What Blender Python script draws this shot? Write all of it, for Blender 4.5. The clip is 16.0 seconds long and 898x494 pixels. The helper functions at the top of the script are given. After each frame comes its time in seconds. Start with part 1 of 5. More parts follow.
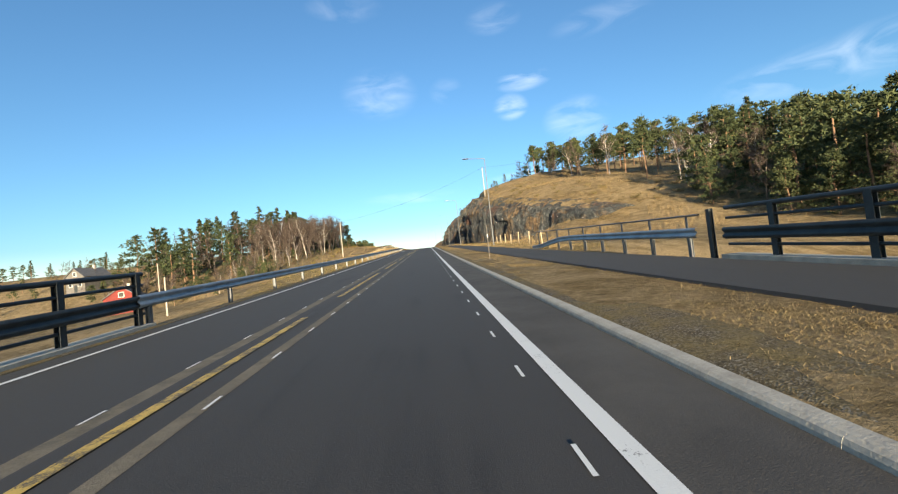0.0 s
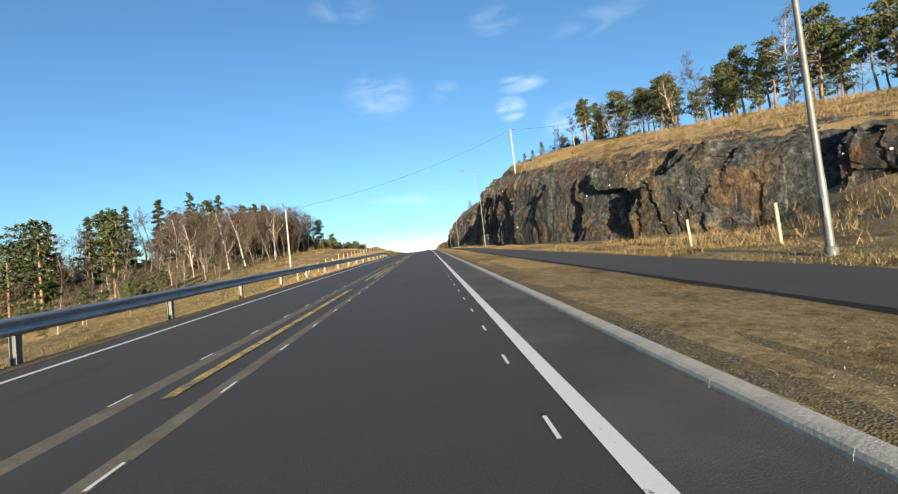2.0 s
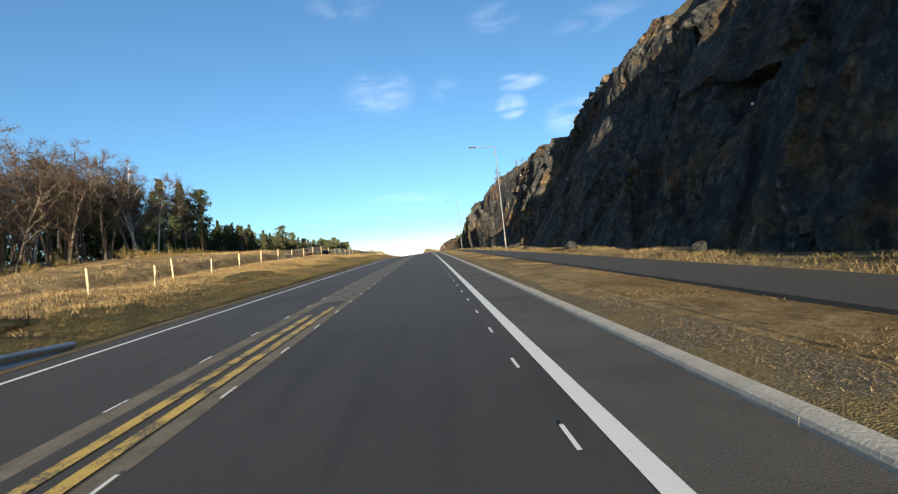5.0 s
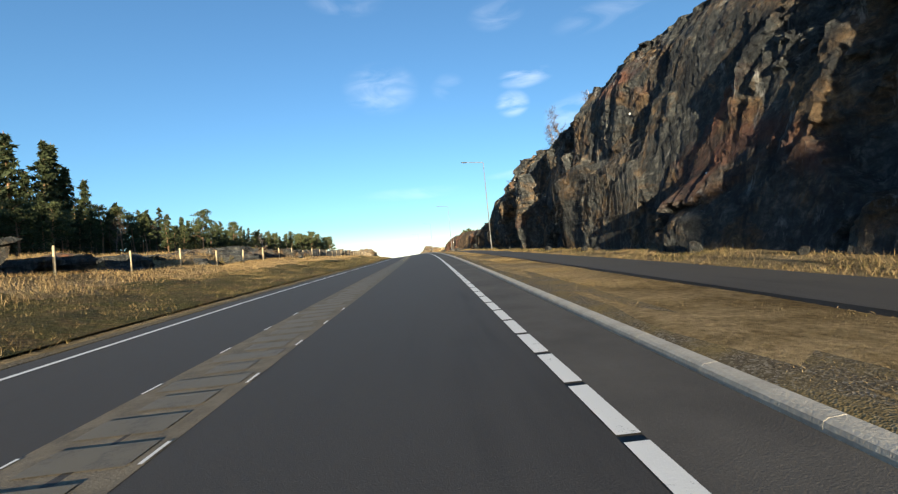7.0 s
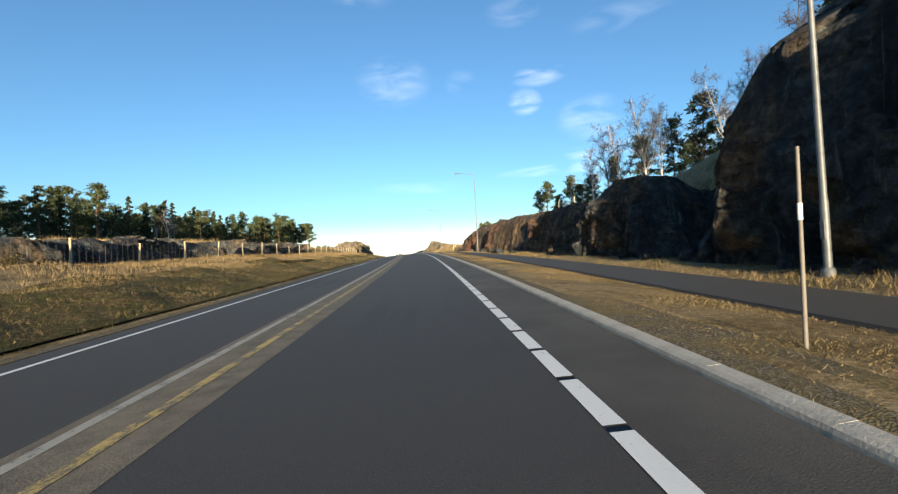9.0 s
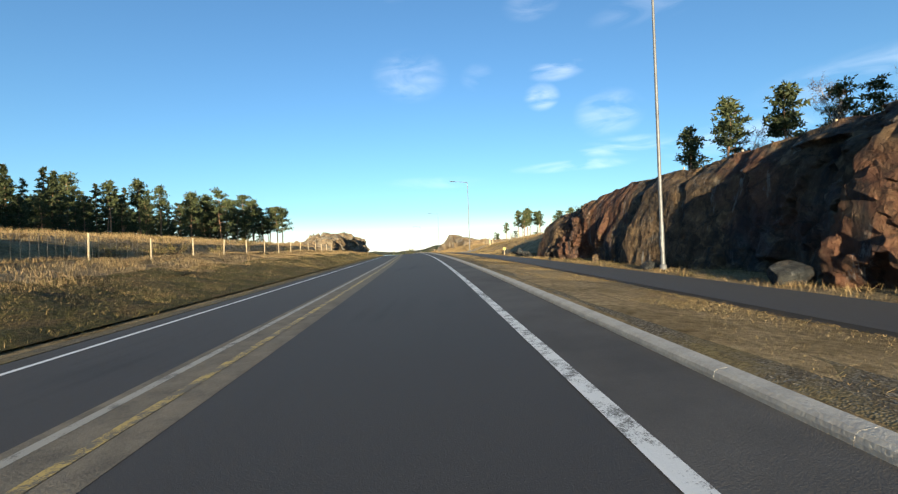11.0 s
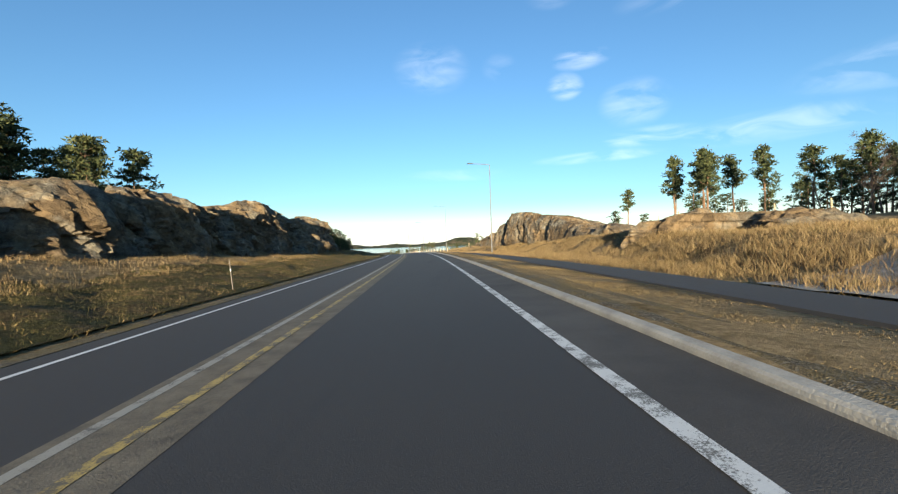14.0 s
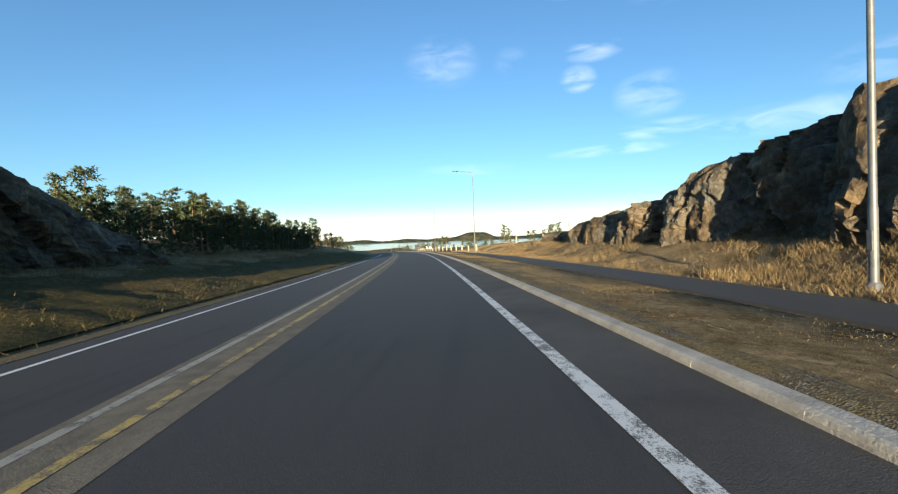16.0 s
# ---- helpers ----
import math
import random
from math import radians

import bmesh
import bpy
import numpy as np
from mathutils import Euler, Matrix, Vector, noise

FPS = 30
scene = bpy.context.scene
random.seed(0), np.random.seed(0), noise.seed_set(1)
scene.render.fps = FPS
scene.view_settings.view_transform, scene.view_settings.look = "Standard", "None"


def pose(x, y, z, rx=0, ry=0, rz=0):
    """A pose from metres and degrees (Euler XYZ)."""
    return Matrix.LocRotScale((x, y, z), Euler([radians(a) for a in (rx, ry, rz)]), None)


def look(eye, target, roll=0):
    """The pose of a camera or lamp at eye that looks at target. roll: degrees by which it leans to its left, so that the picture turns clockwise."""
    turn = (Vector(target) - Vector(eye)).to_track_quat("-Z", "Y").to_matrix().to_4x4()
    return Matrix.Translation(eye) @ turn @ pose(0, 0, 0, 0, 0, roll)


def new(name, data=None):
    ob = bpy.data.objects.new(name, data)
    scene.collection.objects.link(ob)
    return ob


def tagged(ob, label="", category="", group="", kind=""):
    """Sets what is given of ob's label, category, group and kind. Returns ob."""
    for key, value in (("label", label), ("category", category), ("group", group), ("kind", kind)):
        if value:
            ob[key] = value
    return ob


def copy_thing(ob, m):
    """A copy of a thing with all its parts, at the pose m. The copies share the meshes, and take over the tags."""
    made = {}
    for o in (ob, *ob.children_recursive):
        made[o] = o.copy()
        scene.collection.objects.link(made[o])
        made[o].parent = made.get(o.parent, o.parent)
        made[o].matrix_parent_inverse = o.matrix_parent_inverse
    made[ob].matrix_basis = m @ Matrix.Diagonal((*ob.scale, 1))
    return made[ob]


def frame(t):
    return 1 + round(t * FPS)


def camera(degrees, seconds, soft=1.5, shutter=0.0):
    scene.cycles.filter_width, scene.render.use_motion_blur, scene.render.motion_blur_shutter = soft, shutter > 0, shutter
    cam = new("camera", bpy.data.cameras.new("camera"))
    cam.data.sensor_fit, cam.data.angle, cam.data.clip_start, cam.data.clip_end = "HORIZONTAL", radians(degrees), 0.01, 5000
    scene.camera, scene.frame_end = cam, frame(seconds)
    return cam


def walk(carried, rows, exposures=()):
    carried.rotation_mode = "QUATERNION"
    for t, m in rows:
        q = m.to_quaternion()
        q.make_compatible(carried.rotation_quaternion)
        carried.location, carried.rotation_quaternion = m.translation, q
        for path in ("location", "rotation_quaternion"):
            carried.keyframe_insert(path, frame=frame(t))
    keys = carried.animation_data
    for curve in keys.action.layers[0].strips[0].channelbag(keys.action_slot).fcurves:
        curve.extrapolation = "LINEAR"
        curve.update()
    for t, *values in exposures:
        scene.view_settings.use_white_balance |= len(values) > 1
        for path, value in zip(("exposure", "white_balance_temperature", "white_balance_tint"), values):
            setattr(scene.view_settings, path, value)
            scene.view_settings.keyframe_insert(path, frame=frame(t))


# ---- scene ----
# ---- camera and its walk ----
SPEED = 21.55          # metres a second, steady
LENS = 95.0
KELVIN = 6850.0
SKY_STRENGTH, SUN_STRENGTH, STOPS = 0.122, 5.0, 1.58
EYE = 1.2              # eye over the road
GAP = 50.0             # metres from lamp to lamp

# the road's heading (left positive), grade and lean to the right, in degrees and per cent, along its length
KNOTS = [-300, 0, 43, 86, 140, 162, 194, 248, 280, 302, 323, 345, 420, 520, 4000]
HEADING = [0, 0, 0, 0, 0, 0.1, 0.8, 3.3, 5.2, 5.7, 6.4, 7.3, 12.5, 16.0, 16.0]
GRADE = [4.8, 4.8, 5.2, 5.0, 4.1, 3.8, 3.1, 1.8, 0.9, 0.4, -0.2, -0.8, -2.2, -3.0, -3.0]
LEAN = [1.2, 1.2, 1.2, 1.2, 1.0, 0.2, -2.2, -3.2, -3.3, -3.2, -3.1, -3.0, -3.0, -3.0, -3.0]
# the cycle path does not lean with the road: its near and far edge against the road's reference height
PATH_S = [0, 50, 90, 150, 200, 280, 345]
PATH_NEAR = [-0.09, -0.08, -0.11, -0.09, -0.06, -0.04, -0.02]
PATH_FAR = [-0.05, -0.07, -0.16, -0.19, -0.15, -0.16, -0.19]
STATIONS = np.arange(-300.0, 4001.0, 1.0)


def soft_curve(values):
    v = np.interp(STATIONS, KNOTS, values)
    k = np.hanning(41)
    return np.convolve(np.pad(v, 20, mode="edge"), k / k.sum(), mode="valid")


HEAD, SLOPE, BANK = np.radians(soft_curve(HEADING)), soft_curve(GRADE) / 100, np.radians(soft_curve(LEAN))
ZERO = 300
LINE = np.stack([np.cumsum(-np.sin(HEAD)), np.cumsum(np.cos(HEAD)), np.cumsum(SLOPE)], 1)
LINE -= LINE[ZERO]


def along(s, values):
    return np.interp(s, STATIONS, values)


def spot(s, u, h=0.0):
    """World place at s metres along the road, u metres to the right of the camera's line, h over the road's reference height."""
    s, u, h = np.broadcast_arrays(np.asarray(s, float), np.asarray(u, float), np.asarray(h, float))
    a = along(s, HEAD)
    return np.stack([along(s, LINE[:, 0]) + np.cos(a) * u, along(s, LINE[:, 1]) + np.sin(a) * u, along(s, LINE[:, 2]) + h], -1)


def crossfall(s, u):
    """Height of the road's surface at u, against the camera's line."""
    b, u = np.tan(along(s, BANK)), np.asarray(u, float)
    left = np.where(b > 0, -b, b)
    near, far = np.interp(s, PATH_S, PATH_NEAR), np.interp(s, PATH_S, PATH_FAR)
    right = np.where(u < 4.6, -b * 2.1 + (near + b * 2.1) * (u - 2.1) / 2.5, near + (far - near) * np.clip((u - 4.6) / 2.6, 0, 1))
    return np.where(u > 2.1, right, np.where(u > -2.4, -b * u, 2.4 * b - left * (u + 2.4)))


def kerb_u(s):
    """The kerb's middle: the shoulder narrows where the road bends."""
    return np.interp(s, [200, 260], [2.01, 1.94])


def median_u(s):
    """How far the middle of the road moves to the left along the bend."""
    return np.interp(s, [180, 200, 255], [0.0, -0.08, -0.26])


cam = camera(LENS, 16.0, soft=1.25, shutter=0.0)
AIM = (-3.0, -0.7, 5.0)     # the camera's yaw to the left, pitch up and lean to the right, against the road
rows = []
for i in range(33):
    t = i * 0.5
    s = t * SPEED
    aside = float(np.interp(t, [0, 2, 4, 6.5, 9, 11.3, 12.5, 14.5, 16], [-0.02, 0.03, 0, -0.09, -0.12, -0.22, -0.46, -0.48, -0.24]))
    p = spot(s, aside, EYE + float(crossfall(s, aside)))
    pitch = math.degrees(math.atan(along(s, SLOPE)))
    rows.append((t, pose(*p, 90 + pitch + AIM[1], 0, math.degrees(along(s, HEAD)) + AIM[0])
                 @ pose(0, 0, 0, 0, 0, -(AIM[2] + math.degrees(along(s, BANK))))))
walk(cam, rows, [(0.0, STOPS, KELVIN, 7.0), (16.0, STOPS, KELVIN, 7.0)])
# ---- light ----
SUN_UP, SUN_ASIDE = 5.4, -0.3     # degrees over the horizon; degrees by which its light runs to the right of straight ahead
world = bpy.data.worlds.new("winter_sky")
scene.world = world
world.use_nodes = True


def link_nodes(tree, spec):
    """Nodes from rows of name, type, settings, inputs; an input is a value or (node, socket)."""
    made = {}
    for name, kind, settings, inputs in spec:
        n = made[name] = tree.nodes.new(kind)
        for key, value in settings.items():
            if key == "ramp":
                r = n.color_ramp
                while len(r.elements) < len(value):
                    r.elements.new(0.5)
                for e, (at, col) in zip(r.elements, value):
                    e.position, e.color = at, (*col, 1)
            elif key == "operation":
                n.operation = value
            elif key == "blend_type":
                n.blend_type = value
            elif key == "data_type":
                n.data_type = value
            elif key == "feature":
                n.feature = value
            elif key == "noise_dimensions":
                n.noise_dimensions = value
            elif key == "sky_type":
                n.sky_type = value
            elif key == "clamp":
                n.use_clamp = value
        for key, value in inputs.items():
            if isinstance(value, tuple) and isinstance(value[0], str):
                tree.links.new(made[value[0]].outputs[value[1]], n.inputs[key])
            else:
                n.inputs[key].default_value = value
    return made


nt = world.node_tree
wn = link_nodes(nt, [
    ("sky", "ShaderNodeTexSky", {"sky_type": "NISHITA"}, {}),
    ("co", "ShaderNodeTexCoord", {}, {}),
])
sky = wn["sky"]
sky.sun_disc, sky.sun_elevation, sky.sun_rotation = False, radians(SUN_UP), radians(180 + SUN_ASIDE)
sky.air_density, sky.dust_density, sky.ozone_density = 0.95, 0.35, 3.5


def cloud_nodes(tree, made):
    """A few thin wisps of fair-weather cloud: soft spots on the sky, torn by noise. Returns the socket with their cover."""
    tree_links = tree.links
    wisps = [(-4.4, 23.0, 4.2, 2.8, 0.21), (15.6, 22.6, 3.2, 1.2, 0.46), (13.6, 19.6, 2.0, 1.5, 0.43), (22.0, 16.6, 3.6, 2.6, 0.25),
             (23.5, 12.4, 5.5, 1.1, 0.31), (17.4, 10.6, 7.0, 0.7, 0.31), (36.0, 11.6, 8.0, 1.6, 0.31), (49.0, 15.4, 10.0, 2.2, 0.25),
             (-7.9, 32.7, 4.0, 1.4, 0.15), (12.5, 30.1, 3.0, 1.6, 0.15), (26.3, 27.2, 5.0, 1.5, 0.12), (5.0, 22.6, 2.0, 1.6, 0.09),
             (-1.0, 9.4, 7.0, 0.8, 0.12), (-4.0, 2.4, 10.0, 0.8, 0.19)]
    noise_n = tree.nodes.new("ShaderNodeTexNoise")
    noise_n.inputs["Scale"].default_value, noise_n.inputs["Detail"].default_value = 11.0, 9.0
    noise_n.inputs["Distortion"].default_value = 0.8
    lean_n = tree.nodes.new("ShaderNodeMapping")
    lean_n.inputs["Rotation"].default_value, lean_n.inputs["Scale"].default_value = (0.0, 0.35, 0.2), (0.7, 1.0, 2.2)
    tree_links.new(made["co"].outputs["Generated"], lean_n.inputs["Vector"])
    tree_links.new(lean_n.outputs["Vector"], noise_n.inputs["Vector"])
    total = None
    for az, el, wide, high, cover in wisps:
        a, e = radians(az), radians(el)
        way = Vector((math.sin(a) * math.cos(e), math.cos(a) * math.cos(e), math.sin(e)))
        right = Vector((math.cos(a), -math.sin(a), 0))
        up = right.cross(way)
        parts = []
        for axis, size in ((right, wide), (up, high)):
            d = tree.nodes.new("ShaderNodeVectorMath")
            d.operation = "DOT_PRODUCT"
            tree_links.new(made["co"].outputs["Generated"], d.inputs[0])
            d.inputs[1].default_value = axis / math.tan(radians(size))
            q = tree.nodes.new("ShaderNodeMath")
            q.operation = "POWER"
            off = tree.nodes.new("ShaderNodeMath")
            off.operation = "SUBTRACT"
            tree_links.new(d.outputs["Value"], off.inputs[0])
            off.inputs[1].default_value = axis.dot(way) / math.tan(radians(size))
            tree_links.new(off.outputs[0], q.inputs[0])
            q.inputs[1].default_value = 2.0
            parts.append(q)
        add = tree.nodes.new("ShaderNodeMath")
        add.operation = "ADD"
        tree_links.new(parts[0].outputs[0], add.inputs[0])
        tree_links.new(parts[1].outputs[0], add.inputs[1])
        fade = tree.nodes.new("ShaderNodeMapRange")
        fade.interpolation_type = "SMOOTHSTEP"
        tree_links.new(add.outputs[0], fade.inputs["Value"])
        fade.inputs["From Min"].default_value, fade.inputs["From Max"].default_value = 1.6, 0.0
        fade.inputs["To Min"].default_value, fade.inputs["To Max"].default_value = 0.0, cover
        if total is None:
            total = fade
        else:
            both = tree.nodes.new("ShaderNodeMath")
            both.operation = "ADD"
            tree_links.new(total.outputs[0], both.inputs[0])
            tree_links.new(fade.outputs[0], both.inputs[1])
            total = both
    torn = tree.nodes.new("ShaderNodeMapRange")
    tree_links.new(noise_n.outputs["Fac"], torn.inputs["Value"])
    torn.inputs["From Min"].default_value, torn.inputs["From Max"].default_value = 0.42, 0.80
    out = tree.nodes.new("ShaderNodeMath")
    out.operation, out.use_clamp = "MULTIPLY", True
    tree_links.new(total.outputs[0], out.inputs[0])
    tree_links.new(torn.outputs[0], out.inputs[1])
    return out


cover = cloud_nodes(nt, wn)
veil = nt.nodes.new("ShaderNodeMix")
veil.data_type = "RGBA"
nt.links.new(cover.outputs[0], veil.inputs[0])
nt.links.new(sky.outputs[0], veil.inputs[6])
veil.inputs[7].default_value = (5.2, 5.3, 5.7, 1)
haze = link_nodes(nt, [
    ("co", "ShaderNodeTexCoord", {}, {}),
    ("up", "ShaderNodeSeparateXYZ", {}, {0: ("co", "Generated")}),
    ("low", "ShaderNodeMapRange", {}, {"Value": ("up", 2), "From Min": 0.10, "From Max": 0.0, "To Min": 0.0, "To Max": 0.27}),
    ("mix", "ShaderNodeMix", {"data_type": "RGBA"}, {0: ("low", 0), 7: (8.2, 8.5, 9.0, 1)})])
haze["low"].interpolation_type = "SMOOTHSTEP"
nt.links.new(veil.outputs[2], haze["mix"].inputs[6])
nt.links.new(haze["mix"].outputs[2], nt.nodes["Background"].inputs[0])
nt.nodes["Background"].inputs[1].default_value = SKY_STRENGTH

sun = new("sun", bpy.data.lights.new("sun", "SUN"))
sun.data.energy, sun.data.angle, sun.data.color = SUN_STRENGTH, radians(0.5), (1.0, 0.85, 0.62)
a, e = radians(SUN_ASIDE), radians(SUN_UP)
sun.matrix_basis = look((-math.sin(a) * 300, -math.cos(a) * 300, math.tan(e) * 300), (0, 0, 0))


# ---- materials ----
def material(name, spec, rough=0.85, metal=0.0, colour=None, bump=None, strength=0.5, distance=0.05, spec_level=0.4, see_through=0.0):
    """A Principled material; spec: node rows; colour and bump: (node, socket)."""
    m = bpy.data.materials.new(name)
    m.use_nodes = True
    t = m.node_tree
    b = t.nodes["Principled BSDF"]
    b.inputs["Metallic"].default_value = metal
    b.inputs["Specular IOR Level"].default_value = spec_level
    made = link_nodes(t, spec)
    if isinstance(rough, tuple):
        t.links.new(made[rough[0]].outputs[rough[1]], b.inputs["Roughness"])
    else:
        b.inputs["Roughness"].default_value = rough
    if isinstance(colour[0], str):
        t.links.new(made[colour[0]].outputs[colour[1]], b.inputs["Base Color"])
    else:
        b.inputs["Base Color"].default_value = (*colour, 1)
    if bump:
        n = t.nodes.new("ShaderNodeBump")
        n.inputs["Strength"].default_value, n.inputs["Distance"].default_value = strength, distance
        t.links.new(made[bump[0]].outputs[bump[1]], n.inputs["Height"])
        t.links.new(n.outputs[0], b.inputs["Normal"])
    return m


def noise_row(name, scale, detail=5.0, rough=0.6, distort=0.0, vector=("co", "Object")):
    return (name, "ShaderNodeTexNoise", {}, {"Vector": vector, "Scale": scale, "Detail": detail, "Roughness": rough, "Distortion": distort})


def ramp_row(name, source, stops):
    return (name, "ShaderNodeValToRGB", {"ramp": stops}, {"Fac": source})


def mix_row(name, fac, a, b, blend="MIX"):
    return (name, "ShaderNodeMix", {"data_type": "RGBA", "blend_type": blend}, {0: fac, 6: a, 7: b})


CO = ("co", "ShaderNodeTexCoord", {}, {})


def simple(name, dark, light, scale, rough=0.8, metal=0.0, strength=0.3, distance=0.01, fine=None, spec_level=0.4):
    """Two tones by coarse noise, grain by fine noise."""
    return material(name, [CO, noise_row("big", scale), noise_row("fine", fine or scale * 12),
                           ("sum", "ShaderNodeMath", {"operation": "MULTIPLY_ADD"}, {0: ("fine", "Fac"), 1: 0.5, 2: ("big", "Fac")}),
                           ramp_row("tone", ("sum", "Value"), [(0.5, dark), (1.0, light)])],
                    rough, metal, ("tone", "Color"), ("fine", "Fac"), strength, distance, spec_level)


# dry winter turf: straw, moss and bare soil
turf = material("dry_turf", [
    CO, noise_row("broad", 0.09, 4), noise_row("patch", 0.9, 6, 0.7, 0.4), noise_row("grain", 9, 6, 0.75), noise_row("hair", 45, 4, 0.7),
    ramp_row("straw", ("grain", "Fac"), [(0.25, (0.10, 0.074, 0.038)), (0.5, (0.28, 0.205, 0.112)), (0.72, (0.44, 0.335, 0.195))]),
    ramp_row("moss", ("grain", "Fac"), [(0.3, (0.045, 0.032, 0.014)), (0.7, (0.18, 0.125, 0.055))]),
    ("where", "ShaderNodeMath", {"operation": "MULTIPLY_ADD"}, {0: ("broad", "Fac"), 1: 0.6, 2: ("patch", "Fac")}),
    ramp_row("mask", ("where", "Value"), [(0.72, (0, 0, 0)), (0.94, (0.9, 0.9, 0.9))]),
    mix_row("both", ("mask", "Color"), ("straw", "Color"), ("moss", "Color")),
    ("h", "ShaderNodeMath", {"operation": "MULTIPLY_ADD"}, {0: ("hair", "Fac"), 1: 0.4, 2: ("grain", "Fac")})],
    0.95, 0, ("both", 2), ("h", "Value"), 0.8, 0.09, 0.1)
# mossy bank: olive and brown, with the shade of its rough relief coloured in
bank_turf = material("mossy_shaded_bank_turf", [
    CO, noise_row("patch", 1.1, 7, 0.75, 0.5), noise_row("grain", 8, 6, 0.75), noise_row("hair", 40, 4, 0.7),
    ramp_row("moss", ("grain", "Fac"), [(0.3, (0.035, 0.036, 0.014)), (0.7, (0.15, 0.13, 0.05))]),
    ramp_row("brown", ("grain", "Fac"), [(0.3, (0.05, 0.035, 0.016)), (0.7, (0.26, 0.18, 0.085))]),
    ramp_row("mask", ("patch", "Fac"), [(0.46, (0, 0, 0)), (0.62, (1, 1, 1))]),
    mix_row("both", ("mask", "Color"), ("moss", "Color"), ("brown", "Color")),
    ("h", "ShaderNodeMath", {"operation": "MULTIPLY_ADD"}, {0: ("hair", "Fac"), 1: 0.4, 2: ("grain", "Fac")})],
    0.95, 0, ("both", 2), ("h", "Value"), 1.0, 0.16, 0.1)
moss_blade = material("mossy_grass_blade", [
    ("geo", "ShaderNodeNewGeometry", {}, {}),
    ramp_row("tone", ("geo", "Random Per Island"), [(0.0, (0.045, 0.045, 0.017)), (0.45, (0.10, 0.088, 0.033)), (0.75, (0.19, 0.14, 0.06)), (1.0, (0.31, 0.22, 0.11))])],
    0.85, 0, ("tone", "Color"), spec_level=0.1)
soil = material("gravelly_soil", [
    CO, noise_row("patch", 1.3, 6, 0.7), ("stone", "ShaderNodeTexVoronoi", {}, {"Vector": ("co", "Object"), "Scale": 60.0}), noise_row("grain", 30, 5, 0.7),
    ramp_row("pebble", ("stone", "Color"), [(0.1, (0.05, 0.04, 0.028)), (0.6, (0.14, 0.11, 0.07)), (0.95, (0.30, 0.26, 0.20))]),
    ramp_row("straw", ("grain", "Fac"), [(0.3, (0.06, 0.045, 0.02)), (0.7, (0.30, 0.22, 0.10))]),
    ramp_row("mask", ("patch", "Fac"), [(0.42, (0, 0, 0)), (0.62, (1, 1, 1))]),
    mix_row("both", ("mask", "Color"), ("pebble", "Color"), ("straw", "Color"))],
    0.95, 0, ("both", 2), ("stone", "Distance"), 0.3, 0.015, 0.1)
blade = material("grass_blade", [
    ("geo", "ShaderNodeNewGeometry", {}, {}),
    ramp_row("tone", ("geo", "Random Per Island"), [(0.0, (0.10, 0.064, 0.029)), (0.5, (0.22, 0.15, 0.073)), (0.85, (0.34, 0.25, 0.135)), (1.0, (0.12, 0.10, 0.042))])],
    0.8, 0, ("tone", "Color"), spec_level=0.15)
short_blade = material("short_grass_blade", [
    ("geo", "ShaderNodeNewGeometry", {}, {}),
    ramp_row("tone", ("geo", "Random Per Island"), [(0.0, (0.09, 0.064, 0.031)), (0.5, (0.19, 0.138, 0.07)), (0.85, (0.28, 0.21, 0.115)), (1.0, (0.10, 0.088, 0.038))])],
    0.85, 0, ("tone", "Color"), spec_level=0.1)
shoulder_mat = simple("worn_shoulder_asphalt", (0.055, 0.05, 0.046), (0.11, 0.10, 0.088), 0.8, 0.88, 0, 0.5, 0.006, 80, 0.25)
asphalt = material("asphalt", [
    CO, noise_row("broad", 0.12, 4), noise_row("patch", 1.4, 5, 0.65), noise_row("grain", 90, 3, 0.7),
    ("streak_at", "ShaderNodeMapping", {}, {"Vector": ("co", "Object"), "Scale": (1.0, 0.03, 1.0)}),
    noise_row("streak", 2.2, 4, 0.6, 0, ("streak_at", "Vector")),
    ("sum", "ShaderNodeMath", {"operation": "MULTIPLY_ADD"}, {0: ("streak", "Fac"), 1: 0.7, 2: ("broad", "Fac")}),
    ("sum2", "ShaderNodeMath", {"operation": "MULTIPLY_ADD"}, {0: ("grain", "Fac"), 1: 0.5, 2: ("sum", "Value")}),
    ramp_row("tone", ("sum2", "Value"), [(0.75, (0.024, 0.023, 0.024)), (1.35, (0.054, 0.050, 0.047))])],
    0.82, 0, ("tone", "Color"), ("grain", "Fac"), 0.5, 0.006, 0.35)
worn = material("worn_milled_asphalt", [
    CO, noise_row("patch", 3.0, 6, 0.7), noise_row("grain", 60, 3, 0.7),
    ("sum", "ShaderNodeMath", {"operation": "MULTIPLY_ADD"}, {0: ("grain", "Fac"), 1: 0.6, 2: ("patch", "Fac")}),
    ramp_row("tone", ("sum", "Value"), [(0.5, (0.085, 0.075, 0.06)), (1.0, (0.22, 0.185, 0.135))])],
    0.9, 0, ("tone", "Color"), ("grain", "Fac"), 0.6, 0.01, 0.2)


